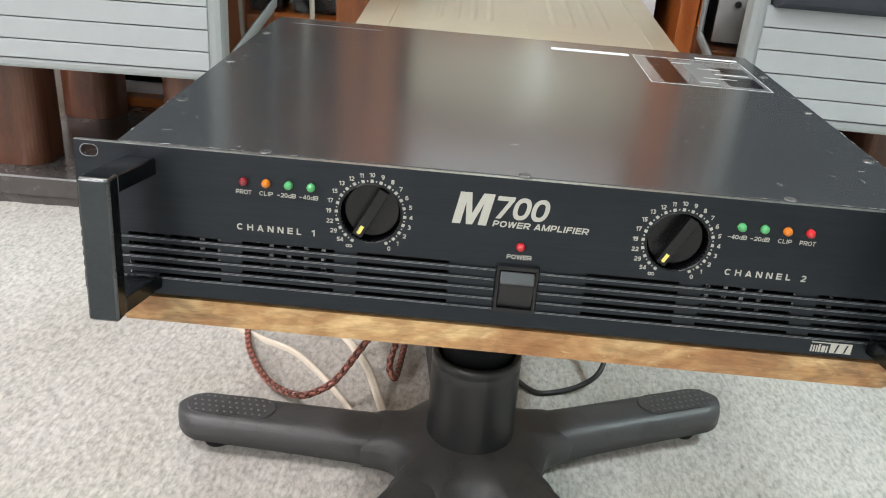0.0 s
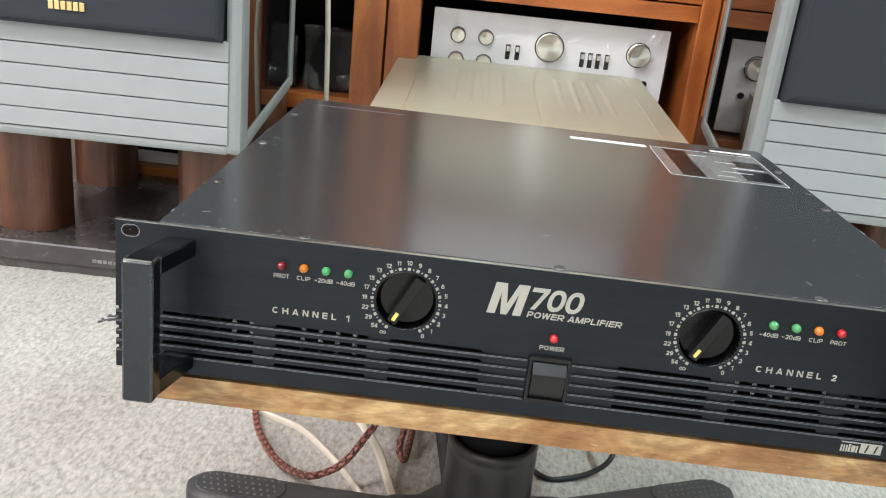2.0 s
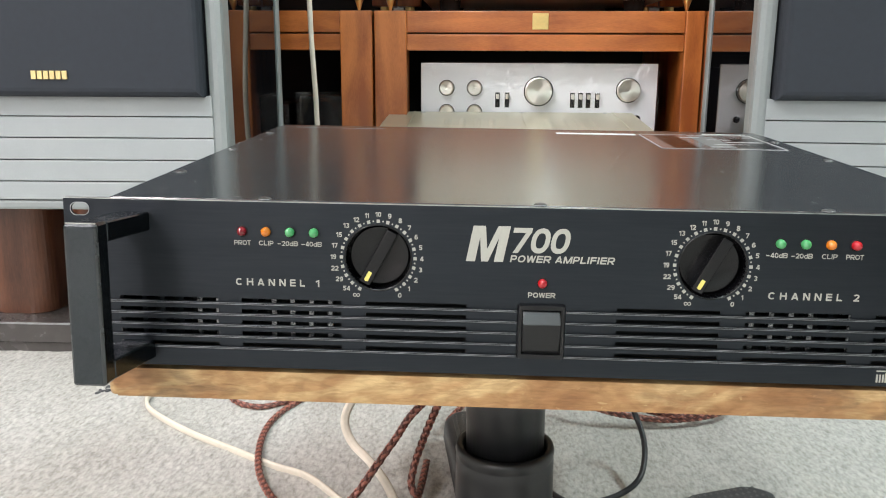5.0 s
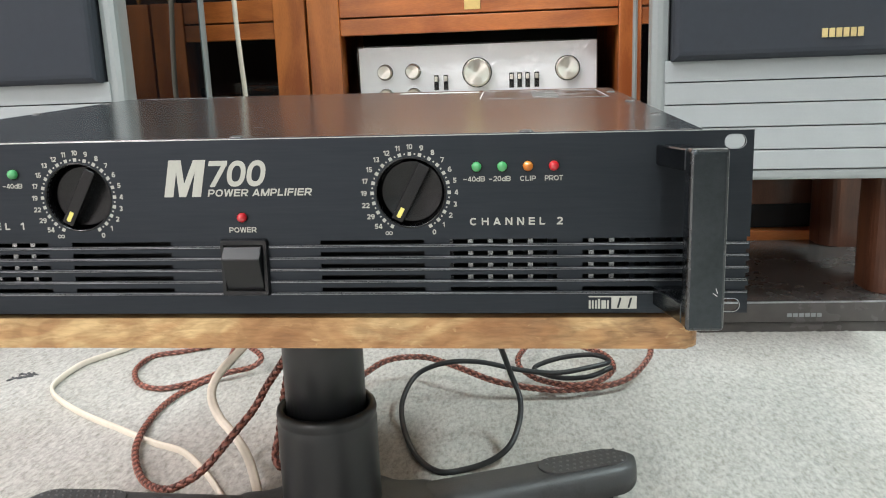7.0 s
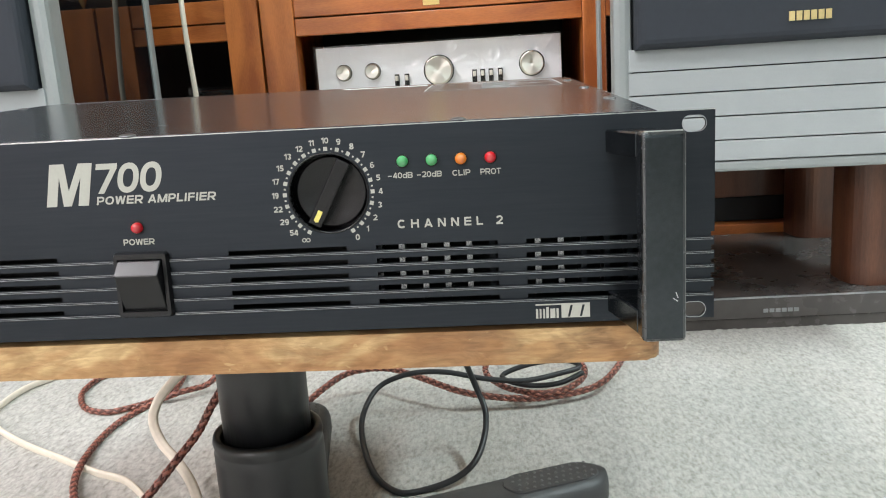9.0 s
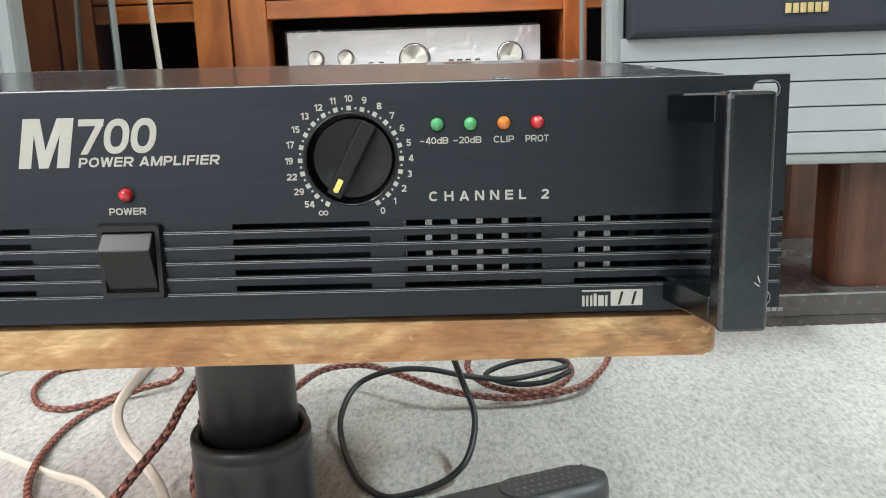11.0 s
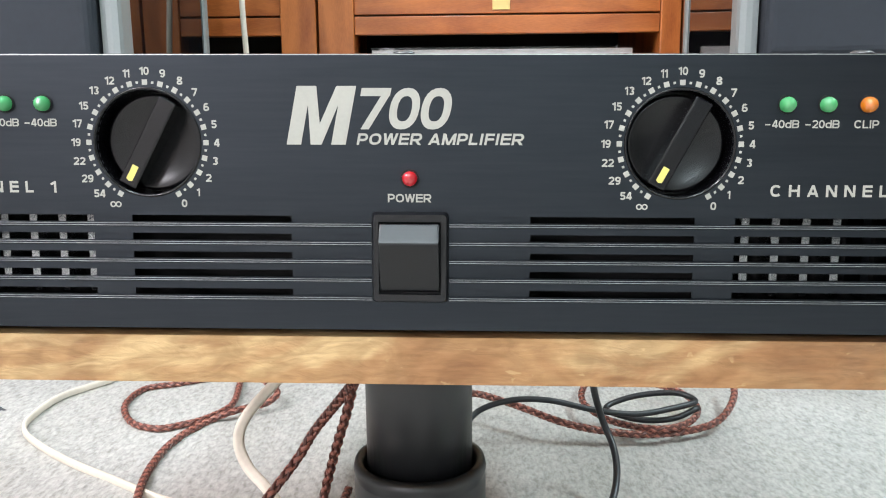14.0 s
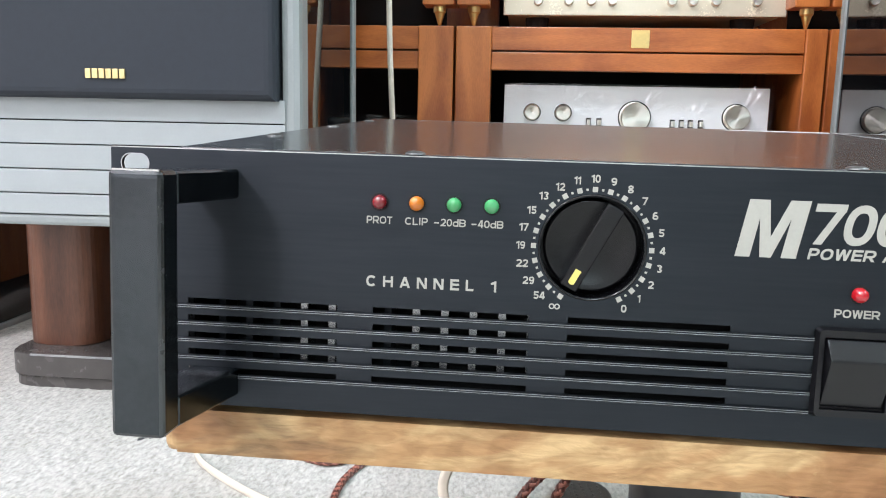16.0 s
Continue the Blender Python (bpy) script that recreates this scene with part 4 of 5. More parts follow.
# lamps and their captions
def lens(x, z, mat, label):
    ob = part("indicator_lens", lathe([(0.0025, 0), (0.0025, 0.0011), (0.0022, 0.0023), (0.0016, 0.0031), (0.0008, 0.0036), (0, 0.0037)], 24, "y"), mat, panel, label,
              LEAN @ Matrix.Translation((x, 0, z)), smooth=True)
    part("lens_collar", lathe([(0.0029, 0), (0.0029, 0.0004), (0.0025, 0.0004)], 24, "y"), BLACK_DEEP, ob, "", LEAN @ Matrix.Translation((x, -0.0001, z)))


LENSES = [("PROT", LED_RED, "red"), ("CLIP", LED_ORANGE, "orange"), ("\u221220dB", LED_GREEN, "green"), ("\u221240dB", LED_GREEN, "green")]
for k, (cap, mat, tint) in enumerate(LENSES):
    for sx in (-1, 1):
        x = sx * (0.1506 - 0.01205 * k)
        m = LED_DARK if (cap == "PROT" and sx < 0) else mat
        lens(x, 0.0732, m, ("dark red" if m is LED_DARK else tint) + " indicator lens")
        shift, half = (-0.0012, 0.0051) if cap[0] == "\u2212" else (0, 0.0042 if cap == "PROT" else 0.0037)
        printed("caption_letter", cap, 0.0024, x + shift - half, x + shift + half, 0.0662, 0.17, 0.10)
lens(-0.0001, 0.0504, LED_RED, "red power lamp lens")
printed("caption_letter", "POWER", 0.0026, -0.0070, 0.0066, 0.0430, 0.19, 0.10)
printed("channel_letter", "CHANNEL 1", 0.0036, -0.1545, -0.1120, 0.0455, 0.20, 0.62)
printed("channel_letter", "CHANNEL 2", 0.0036, 0.1109, 0.1548, 0.0453, 0.20, 0.62)

# model lettering
def slanted(outline, x, z, h, slope=0.20):
    return [(x + px + slope * pz, z + pz) for px, pz in outline]


H = 0.0179
m_shape = [(0, 0), (0.0045, 0), (0.0045, 0.0122), (0.0075, 0), (0.0109, 0), (0.0139, 0.0122), (0.0139, 0), (0.0184, 0), (0.0184, H), (0.0123, H), (0.0092, 0.0064), (0.0061, H), (0, H)]
part("model_letter", plate([slanted(m_shape, -0.0384, 0.0608, H, 0.195)], -0.00014, 0), PRINT, panel, "large cream slanted letter", LEAN)
printed("model_number", "700", 0.0126, -0.0172, 0.0115, 0.0655, 0.195, 0.05, 0.19)
printed("model_letter", "POWER AMPLIFIER", 0.0035, -0.0166, 0.0347, 0.0608, 0.200, 0.13, 0.19)
# maker's badge, plain shapes
part("badge", box(0.1672, 0.1899, -0.00014, 0, 0.0098, 0.0104), PRINT, panel, "small cream maker's badge", LEAN)
for x0, x1, z1 in ((0.1673, 0.1682, 0.0083), (0.1688, 0.1696, 0.0083), (0.1703, 0.1711, 0.0083), (0.1716, 0.1727, 0.0090), (0.1733, 0.1754, 0.0083), (0.1759, 0.1768, 0.0083), (0.1780, 0.1899, 0.0098)):
    part("badge", box(x0, x1, -0.00014, 0, 0.0042, z1), PRINT, panel, "", LEAN)
for x0, x1 in ((0.1806, 0.1818), (0.1856, 0.1868)):
    part("badge", plate([[(x0, 0.0046), (x0 + 0.0009, 0.0046), (x1 + 0.001, 0.0096), (x1, 0.0096)]], -0.00020, -0.00014), BLACK_PANEL, panel, "", LEAN)

# rocker switch
bez = plate([[(px, 0.0256 + pz) for px, pz in rounded(0.0242, 0.0288, 0.0014, 4)], rect(-0.0098, 0.0098, 0.0141, 0.0371)], -0.0024, 0.0)
for v in bez.verts:                               # bevelled outer lip
    if v.co.y < -0.001 and (abs(v.co.x) > 0.0105 or abs(v.co.z - 0.0256) > 0.0130):
        v.co.x -= math.copysign(0.0007, v.co.x)
        v.co.z -= math.copysign(0.0007, v.co.z - 0.0256)
sw = part("power_switch", bez, BLACK_SWITCH, panel, "black rocker switch in raised bezel", LEAN)
rock = bmesh.new()
side = [(-0.0004, 0.0147), (-0.0012, 0.0149), (-0.0078, 0.0306), (-0.0077, 0.0311), (-0.0073, 0.0316), (-0.0030, 0.0365), (0.002, 0.0365), (0.002, 0.0147)]
va = [rock.verts.new((-0.0094, y, z)) for y, z in side]
vb = [rock.verts.new((0.0092, y, z)) for y, z in side]
rock.faces.new(va[::-1])
rock.faces.new(vb)
for k in range(len(side)):
    rock.faces.new((va[k], va[(k + 1) % len(side)], vb[(k + 1) % len(side)], vb[k]))
bmesh.ops.bevel(rock, geom=rock.edges[:], offset=0.0005, segments=2, profile=0.6, affect="EDGES")
part("rocker", rock, BLACK_SWITCH, sw, "", LEAN)
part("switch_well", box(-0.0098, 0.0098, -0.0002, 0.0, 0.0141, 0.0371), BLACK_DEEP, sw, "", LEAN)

# ---------------------------------------------------------------- loudspeakers on plinths
def speaker(sign, at, turn, label):
    """Front inner foot corner at the origin; the cabinet runs along sign * x and back along y."""
    sp = thing("loudspeaker", label, "loudspeaker", "pair of loudspeakers", at, turn)
    W, D, HT, UP = 0.40, 0.335, 0.66, 0.045

    def bx(a, b, *rest, **kw):
        lo, hi = sorted((sign * a, sign * b))
        return box(lo, hi, *rest, **kw)

    def bxs(a, b, y0, y1, z0, z1, bevel=0.0):
        return bx(a, b, y0, y1, z0, z1, bevel=bevel)

    def rising(bm):                              # the underside climbs towards the back
        for v in bm.verts:
            if v.co.z < 0.1:
                v.co.z += UP * max(0.0, v.co.y) / D
        return bm

    part("cabinet", rising(bxs(0.014, W - 0.014, 0.012, D - 0.012, 0.012, HT - 0.012)), DARK_GAP, sp)
    # rounded frame rails
    for a, b in ((0.0, 0.022), (W - 0.022, W)):
        part("frame_post", bxs(a, b, 0.0, 0.040, 0.0, HT, 0.008), SPK_FRAME, sp)
        part("rear_post", bxs(a, b, D - 0.022, D, UP, HT, 0.006), SPK_FRAME, sp)
        part("bottom_side_rail", rising(bxs(a, b, 0.030, D - 0.015, 0.0, 0.020, 0.006)), SPK_FRAME, sp)
        part("top_side_rail", bxs(a, b, 0.030, D - 0.015, HT - 0.022, HT, 0.006), SPK_FRAME, sp)
    part("bottom_rail", bxs(0.018, W - 0.018, 0.0, 0.040, 0.0, 0.0125, 0.004), SPK_FRAME, sp)
    part("top_rail", bxs(0.018, W - 0.018, 0.0, 0.040, HT - 0.022, HT, 0.006), SPK_FRAME, sp)
    part("side_panel", rising(bxs(0.0035, 0.010, 0.036, D - 0.018, 0.018, HT - 0.018)), SPK_SIDE, sp, "smoked mirror-gloss side panel")
    part("side_panel", rising(bxs(W - 0.010, W - 0.0035, 0.036, D - 0.018, 0.018, HT - 0.018)), SPK_SIDE, sp, "smoked mirror-gloss side panel")
    part("rear_panel", bxs(0.02, W - 0.02, D - 0.014, D - 0.004, UP + 0.018, HT - 0.018), SPK_GREY, sp)
    for z0, z1 in ((0.0135, 0.0363), (0.0377, 0.0638), (0.0652, 0.0918), (0.0932, 0.1185), (0.1199, 0.1450)):
        part("front_slat", bxs(0.0175, W - 0.0175, -0.0015, 0.030, z0, z1, 0.0009), SPK_GREY, sp, "pale grey horizontal front slat")
    grille = bxs(0.024, W - 0.024, -0.018, 0.010, 0.1437, HT - 0.026)
    bmesh.ops.bevel(grille, geom=[e for e in grille.edges if all(v.co.y < 0 for v in e.verts)], offset=0.011, segments=4, profile=0.55, affect="EDGES")
    part("grille", grille, SPK_CLOTH, sp, "dark navy cloth grille with chamfered edges", smooth=False)
    for k in range(6):
        x = 0.1875 + 0.0076 * k
        part("badge", bxs(x, x + 0.0060, -0.0202, -0.0178, 0.1650, 0.1752, 0.0004), GOLD_LOGO, sp, "gold maker's badge of small bars")
    return sp


SPK_Z = 0.2220
speaker(1, (0.3000, 0.637, SPK_Z), -4.5, "pale grey loudspeaker with navy grille and smoked sides")
speaker(-1, (-0.3490, 0.621, SPK_Z), 1.5, "pale grey loudspeaker with navy grille and smoked sides")


def plinth(x, y, w, d, turn, badge):
    ob = thing("speaker_plinth", "dark brown glossy plinth board lying on the carpet", "plinth", "speaker plinths", (x, y, 0), turn)
    part("board", prism(rounded(w, d, 0.030, 8), 0.016, 0.045, 0.0025, 2), PLINTH_DARK, ob)
    part("skirt", prism(rounded(w - 0.006, d - 0.006, 0.028, 8), 0.001, 0.0145, 0.001, 1), PLINTH_DARK, ob)
    # pale strip puts the top bevel's highlight in as colour
    part("edge_glint", box(-w / 2 + 0.035, w / 2 - 0.035, -d / 2 - 0.0004, -d / 2 + 0.0026, 0.0425, 0.0453, 0.0006), PALE_METAL, ob, "thin pale strip standing in for the bevel's highlight")
    for k in range(6):
        part("badge", box(badge - 0.0232 + 0.0078 * k, badge - 0.0170 + 0.0078 * k, -d / 2 - 0.0005, -d / 2 + 0.001, 0.0232, 0.0284), PALE_METAL, ob, "small pale maker's badge")
    return ob


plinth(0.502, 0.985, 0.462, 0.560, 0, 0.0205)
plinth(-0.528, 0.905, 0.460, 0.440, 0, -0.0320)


def foot_block(x, y, w, d):
    top = SPK_Z - 0.0005 + 0.045 * max(0.0, y - d / 2 - 0.65) / 0.335
    ob = solo("wooden_foot", prism(rounded(w, d, 0.030, 8), 0.0452, top, 0.0015, 2), WALNUT_UP,
              "upright rounded walnut block under the loudspeaker", "speaker foot", "speaker feet", at=(x, y, 0))
    return ob


for cx, cy in ((-0.709, 0.772), (-0.430, 0.772), (-0.712, 1.030), (-0.436, 1.030), (0.390, 0.775), (0.669, 0.775), (0.400, 1.070), (0.708, 1.070)):
    foot_block(cx, cy, 0.098, 0.090)

# ---------------------------------------------------------------- cherry hi-fi racks
RY = 1.085


def hifi_rack(x0, x1, label, slim=0.057):
    rk = thing("hifi_rack", label, "rack", "hi-fi racks", ((x0 + x1) / 2, RY, 0))
    w, d = (x1 - x0) / 2, 0.46
    for a in (-1, 1):
        for y in (0.0, d - 0.05):
            xa, xb = sorted((a * w, a * (w - (slim if a > 0 else 0.057))))
            part("post", box(xa, xb, y, y + 0.05, 0.0, 0.4970, 0.002), CHERRY_UP, rk)
        xa, xb = sorted((a * (w - 0.006), a * (w - 0.026)))
        part("side_panel", box(xa, xb, 0.051, d - 0.051, 0.03, 0.49), CHERRY_UP, rk)
    for z0, z1 in ((0.4600, 0.4968), (0.4290, 0.4572), (0.2050, 0.2330), (0.030, 0.062)):
        part("front_rail", box(-w + 0.0575, w - slim - 0.0005, 0.004, 0.030, z0, z1, 0.0015), CHERRY, rk)
    part("top_board", box(-w + 0.028, w - 0.028, 0.031, d - 0.052, 0.4640, 0.4945), CHERRY, rk)
    part("shelf", box(-w + 0.028, w - 0.028, 0.031, d - 0.052, 0.2080, 0.2325), CHERRY, rk)
    part("bottom_board", box(-w + 0.028, w - 0.028, 0.031, d - 0.052, 0.034, 0.060), CHERRY, rk)
    # added black sheet stands in for the shade inside the rack
    part("shade_panel", box(-w + 0.0265, w - 0.0265, d - 0.0517, d - 0.0503, 0.03, 0.49), DARK_GAP, rk, "black panel standing in for the rack's dark depth")
    return rk


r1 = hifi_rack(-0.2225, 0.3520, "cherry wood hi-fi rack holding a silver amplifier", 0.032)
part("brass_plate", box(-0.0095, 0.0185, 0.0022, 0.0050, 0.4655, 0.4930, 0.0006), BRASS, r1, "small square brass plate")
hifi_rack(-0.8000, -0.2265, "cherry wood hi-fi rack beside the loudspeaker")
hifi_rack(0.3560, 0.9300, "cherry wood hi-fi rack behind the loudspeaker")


TIERS = (0.205, 0.435, 0.665)                     # undersides of the upper shelves


def upper_rack(x0, x1):
    up = thing("upper_rack", "tall cherry wood rack module standing on brass spikes", "rack", "upper rack modules", ((x0 + x1) / 2, RY, 0.4972))
    w, d = (x1 - x0) / 2, 0.46
    for a in (-1, 1):
        for y in (0.004, d - 0.054):
            xa, xb = sorted((a * w, a * (w - 0.052)))
            part("post", box(xa, xb, y, y + 0.05, 0.033, 0.93, 0.002), CHERRY_UP, up)
            cone = lathe([(0, 0.0), (0.0018, 0.0005), (0.0085, 0.022), (0.0105, 0.024), (0.0105, 0.0328), (0, 0.0328)], 20)
            part("spike", cone, BRASS, up, "turned brass cone spike", Matrix.Translation(((xa + xb) / 2, y + 0.025, 0)))
    for z in TIERS + (0.895,):
        part("front_rail", box(-w + 0.0525, w - 0.0525, 0.008, 0.034, z, z + 0.030, 0.0015), CHERRY, up)
        part("shelf", box(-w + 0.01, w - 0.01, 0.055, d - 0.055, z + 0.004, z + 0.029), CHERRY, up)
    # added black sheet keeps the module's depth dark against the pale wall
    part("shade_panel", box(-w + 0.01, w - 0.01, d - 0.012, d - 0.002, 0.004, 0.92), DARK_GAP, up, "black panel standing in for the rack's dark depth")
    return up


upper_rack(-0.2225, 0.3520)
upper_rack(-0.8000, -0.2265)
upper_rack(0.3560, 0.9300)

# pale units added out of view to brighten the reflection on the black cover
for z in TIERS:
    unit = thing("reflected_silver_unit", "unseen silver unit added for the cover's bright reflection", "hi-fi unit", "stacked silver units", (0.0722, 1.128, 0.4972 + z + 0.0292))
    part("case", box(-0.208, 0.208, 0.012, 0.27, 0.006, 0.172, 0.002), CHAMPAGNE, unit)
    part("face", box(-0.2150, 0.2150, 0.0, 0.011, 0.002, 0.178, 0.0015), SILVER_FACE, unit, "pale satin face")
    for x in (-0.16, 0.16):
        part("knob", lathe([(0.016, 0.0), (0.0155, 0.014), (0.014, 0.015), (0, 0.015)], 24, "y"), SILVER_KNOB, unit, "", Matrix.Translation((x, 0, 0.09)))

# silver integrated amplifier on the shelf
SFY = 1.140
pre = thing("integrated_amplifier", "silver integrated amplifier with turned knobs under clear film", "amplifier", at=(0.0722, SFY, 0.2335))
part("case", box(-0.208, 0.208, 0.010, 0.33, 0.012, 0.168, 0.002), BLACK_PANEL, pre)
face = part("face", box(-0.2160, 0.2160, 0.0, 0.009, 0.008, 0.1742, 0.0012), SILVER_FACE, pre, "brushed silver face")


def turned_knob(x, z, r, depth):
    k = part("knob", lathe([(r * 1.06, 0.0), (r * 1.06, 0.004), (r, 0.0045), (r, depth - 0.001), (r - 0.001, depth), (r * 0.25, depth - 0.0006), (0, depth - 0.0012)], 36, "y"),
             SILVER_KNOB, face, "turned silver knob", Matrix.Translation((x, 0, z)))
    part("knob_ring", lathe([(r * 1.15, 0.0), (r * 1.15, 0.0016), (r * 1.07, 0.0018)], 36, "y"), BLACK_KNOB, k, "", Matrix.Translation((x, 0, z)))


turned_knob(0.0005, 0.1240, 0.0235, 0.020)
turned_knob(0.1640, 0.1265, 0.0195, 0.018)
for x in (-0.1685, -0.1170):
    turned_knob(x, 0.1295, 0.0125, 0.014)
    turned_knob(x, 0.0855, 0.0125, 0.014)
for x in (-0.0745, -0.0570, 0.0630, 0.0775, 0.0920, 0.1085):
    part("lever_slot", box(x - 0.0042, x + 0.0042, -0.0012, 0.0002, 0.0945, 0.1215, 0.0004), BLACK_DEEP, face)
    part("lever", box(x - 0.0028, x + 0.0028, -0.011, 0.0, 0.1100, 0.1190, 0.0010), SILVER_KNOB, face, "small lever switch")
for x in (0.130, 0.150, 0.182):
    part("button", lathe([(0.006, 0), (0.006, 0.004), (0.0052, 0.005), (0, 0.005)], 16, "y"), BLACK_KNOB, face, "", Matrix.Translation((x, 0, 0.076)))
for sx in (-0.17, 0.17):
    for y in (0.04, 0.28):
        part("foot", lathe([(0, 0), (0.016, 0), (0.018, 0.012), (0, 0.012)], 18), BLACK_DEEP, pre, "", Matrix.Translation((sx, y, 0)))

# clear creased film in front of the silver amplifier
def film_material():
    m = bpy.data.materials.new("clear_film")
    m.use_nodes = True
    nt = m.node_tree
    nt.nodes.remove(nt.nodes["Principled BSDF"])
    clear, gloss, blend = nt.nodes.new("ShaderNodeBsdfTransparent"), nt.nodes.new("ShaderNodeBsdfGlossy"), nt.nodes.new("ShaderNodeMixShader")
    gloss.inputs["Roughness"].default_value = 0.20
    blend.inputs["Fac"].default_value = 0.065
    nt.links.new(clear.outputs[0], blend.inputs[1])
    nt.links.new(gloss.outputs[0], blend.inputs[2])
    nt.links.new(blend.outputs[0], nt.nodes["Material Output"].inputs["Surface"])
    return m


FILM = film_material()


def film_sheet(x0, x1, y, z0, z1, seed, amount=0.006, nx=60, nz=26, pulls=()):
    """A creased sheet: sharp random folds."""
    r = random.Random(seed)
    folds = [(r.uniform(x0, x1), r.uniform(z0, z1), r.uniform(0, math.pi), r.uniform(0.01, 0.05), r.uniform(-1, 1)) for _ in range(34)]
    for px, pz, pr in pulls:                      # creases that fan out from the knobs under the film
        for k in range(7):
            a = radians(15 + 25 * k) + r.uniform(-0.2, 0.2)
            d = pr + 0.018
            folds.append((px + d * math.cos(a), pz + d * math.sin(a), a - math.pi / 2, 0.0055, r.uniform(0.4, 1.0)))
    bm = bmesh.new()
    grid = []
    for j in range(nz + 1):
        row = []
        for i in range(nx + 1):
            x, z = x0 + (x1 - x0) * i / nx, z0 + (z1 - z0) * j / nz
            d = 0.0
            for fx, fz, a, w, h in folds:
                u = (x - fx) * math.cos(a) + (z - fz) * math.sin(a)
                v = -(x - fx) * math.sin(a) + (z - fz) * math.cos(a)
                d += h * max(0.0, 1 - abs(u) / w) * max(0.0, 1 - abs(v) / (0.12 if w > 0.006 else 0.025))
            row.append(bm.verts.new((x, y - 0.003 - amount * d, z)))
        grid.append(row)
    for a, b in zip(grid, grid[1:]):
        for i in range(nx):
            bm.faces.new((a[i], a[i + 1], b[i + 1], b[i]))
    return bm


KNOBS = [(0.0005, 0.1240, 0.0235), (0.1640, 0.1265, 0.0195), (-0.1685, 0.1295, 0.0125), (-0.1170, 0.1295, 0.0125), (-0.066, 0.118, 0.006), (0.090, 0.118, 0.006)]
part("film", film_sheet(-0.214, 0.214, -0.024, 0.012, 0.176, 3, 0.0045, 170, 66, KNOBS), FILM, pre, "clear creased plastic film")

# cream amplifier on top of the rack, only its foot shows
top_amp = thing("cream_amplifier", "cream-coloured amplifier with a row of small knobs", "amplifier", at=(0.0770, SFY, 0.4972))
part("case", box(-0.220, 0.220, 0.012, 0.33, 0.024, 0.185, 0.002), CHAMPAGNE, top_amp)
tface = part("face", box(-0.2265, 0.2265, 0.0, 0.012, 0.0235, 0.1900, 0.002), CREAM_FACE, top_amp)
for x in (-0.170, -0.120, -0.084, -0.050, 0.045, 0.078, 0.114, 0.178):
    part("knob", lathe([(0.0075, 0.0), (0.0070, 0.010), (0.006, 0.011), (0, 0.011)], 20, "y"), SILVER_KNOB, tface, "", Matrix.Translation((x, 0, 0.0460)))
for sx in (-0.17, 0.17):
    for y in (0.05, 0.28):
        part("foot", lathe([(0, 0), (0.018, 0), (0.020, 0.024), (0, 0.024)], 18), BLACK_DEEP, top_amp, "", Matrix.Translation((sx, y, 0)))

# champagne power amplifier in front of the rack, tilted up at its back
def pressed_rib(x, half, y0, y1, z, rise):
    """A soft pressed swelling with rounded ends."""
    bm = bmesh.new()
    rows = []
    for j in range(17):
        v = j / 16
        fade = min(1.0, 8 * v, 8 * (1 - v)) ** 0.5
        rows.append([bm.verts.new((x + half * (i / 5 - 1), y0 + (y1 - y0) * v, z - 0.0003 + rise * fade * math.cos(math.pi / 2 * (i / 5 - 1)) ** 2)) for i in range(11)])
    for a, b in zip(rows, rows[1:]):
        for i in range(10):
            bm.faces.new((a[i], a[i + 1], b[i + 1], b[i]))
    return bm


gold = thing("champagne_amplifier", "champagne metal power amplifier with pressed vent ribs", "amplifier", at=(0.0222, 0.70, 0.0))
slope = Matrix.Translation((0, 0.05, 0.2905)) @ pose(0, 0, 0, 4.4, 0, 0)
part("case", box(-0.2195, 0.2195, -0.045, 0.376, -0.165, -0.0014, 0.0015), CHAMPAGNE, gold, "", slope)
part("cover_plate", box(-0.2205, 0.2205, -0.050, 0.378, -0.0012, 0.0006, 0.0005), CHAMPAGNE, gold, "plain champagne cover", slope)
for x in (-0.176, 0.186):
    part("cover_fold", box(x - 0.0015, x + 0.0015, -0.048, 0.376, 0.0006, 0.0022, 0.0006), CHAMPAGNE, gold, "", slope)
for x in (-0.110, -0.085, -0.060, -0.035, 0.060, 0.085, 0.110, 0.135):
    part("vent_rib", pressed_rib(x, 0.0085, 0.05, 0.300, 0.0006, 0.0016), CHAMPAGNE, gold, "pale pressed rib", slope, smooth=True)
part("cover_seam", box(0.0190, 0.0205, -0.048, 0.360, 0.0006, 0.0013, 0.0003), CHAMPAGNE, gold, "", slope)
for x, y in ((-0.16, 0.367), (0.02, 0.367), (0.17, 0.367)):
    part("screw", lathe([(0.004, 0), (0.0036, 0.0016), (0, 0.002)], 14), STEEL, gold, "", slope @ Matrix.Translation((x, y, 0.0006)))
part("stand", box(-0.215, 0.215, -0.02, 0.34, 0.0, 0.118, 0.002), DARK_GAP, gold, "dark block under the amplifier")

# units on the bottom shelf of the rack beside the loudspeaker
low = thing("bottom_unit", "black hi-fi unit with a pale lower trim", "hi-fi unit", at=(-0.560, 1.120, 0.0602))
part("case", box(-0.170, 0.170, 0.006, 0.30, 0.004, 0.120, 0.002), BLACK_KNOB, low)
part("trim", box(-0.172, 0.172, 0.0, 0.012, 0.002, 0.024, 0.001), SILVER_FACE, low, "pale silver trim")

# dark filler added to keep the shaded rack bottom dark, behind a brown front
deck = thing("dark_filler_unit", "dark block added for the shaded rack bottom, with a brown front", "hi-fi unit", at=(0.640, 1.120, 0.0602))
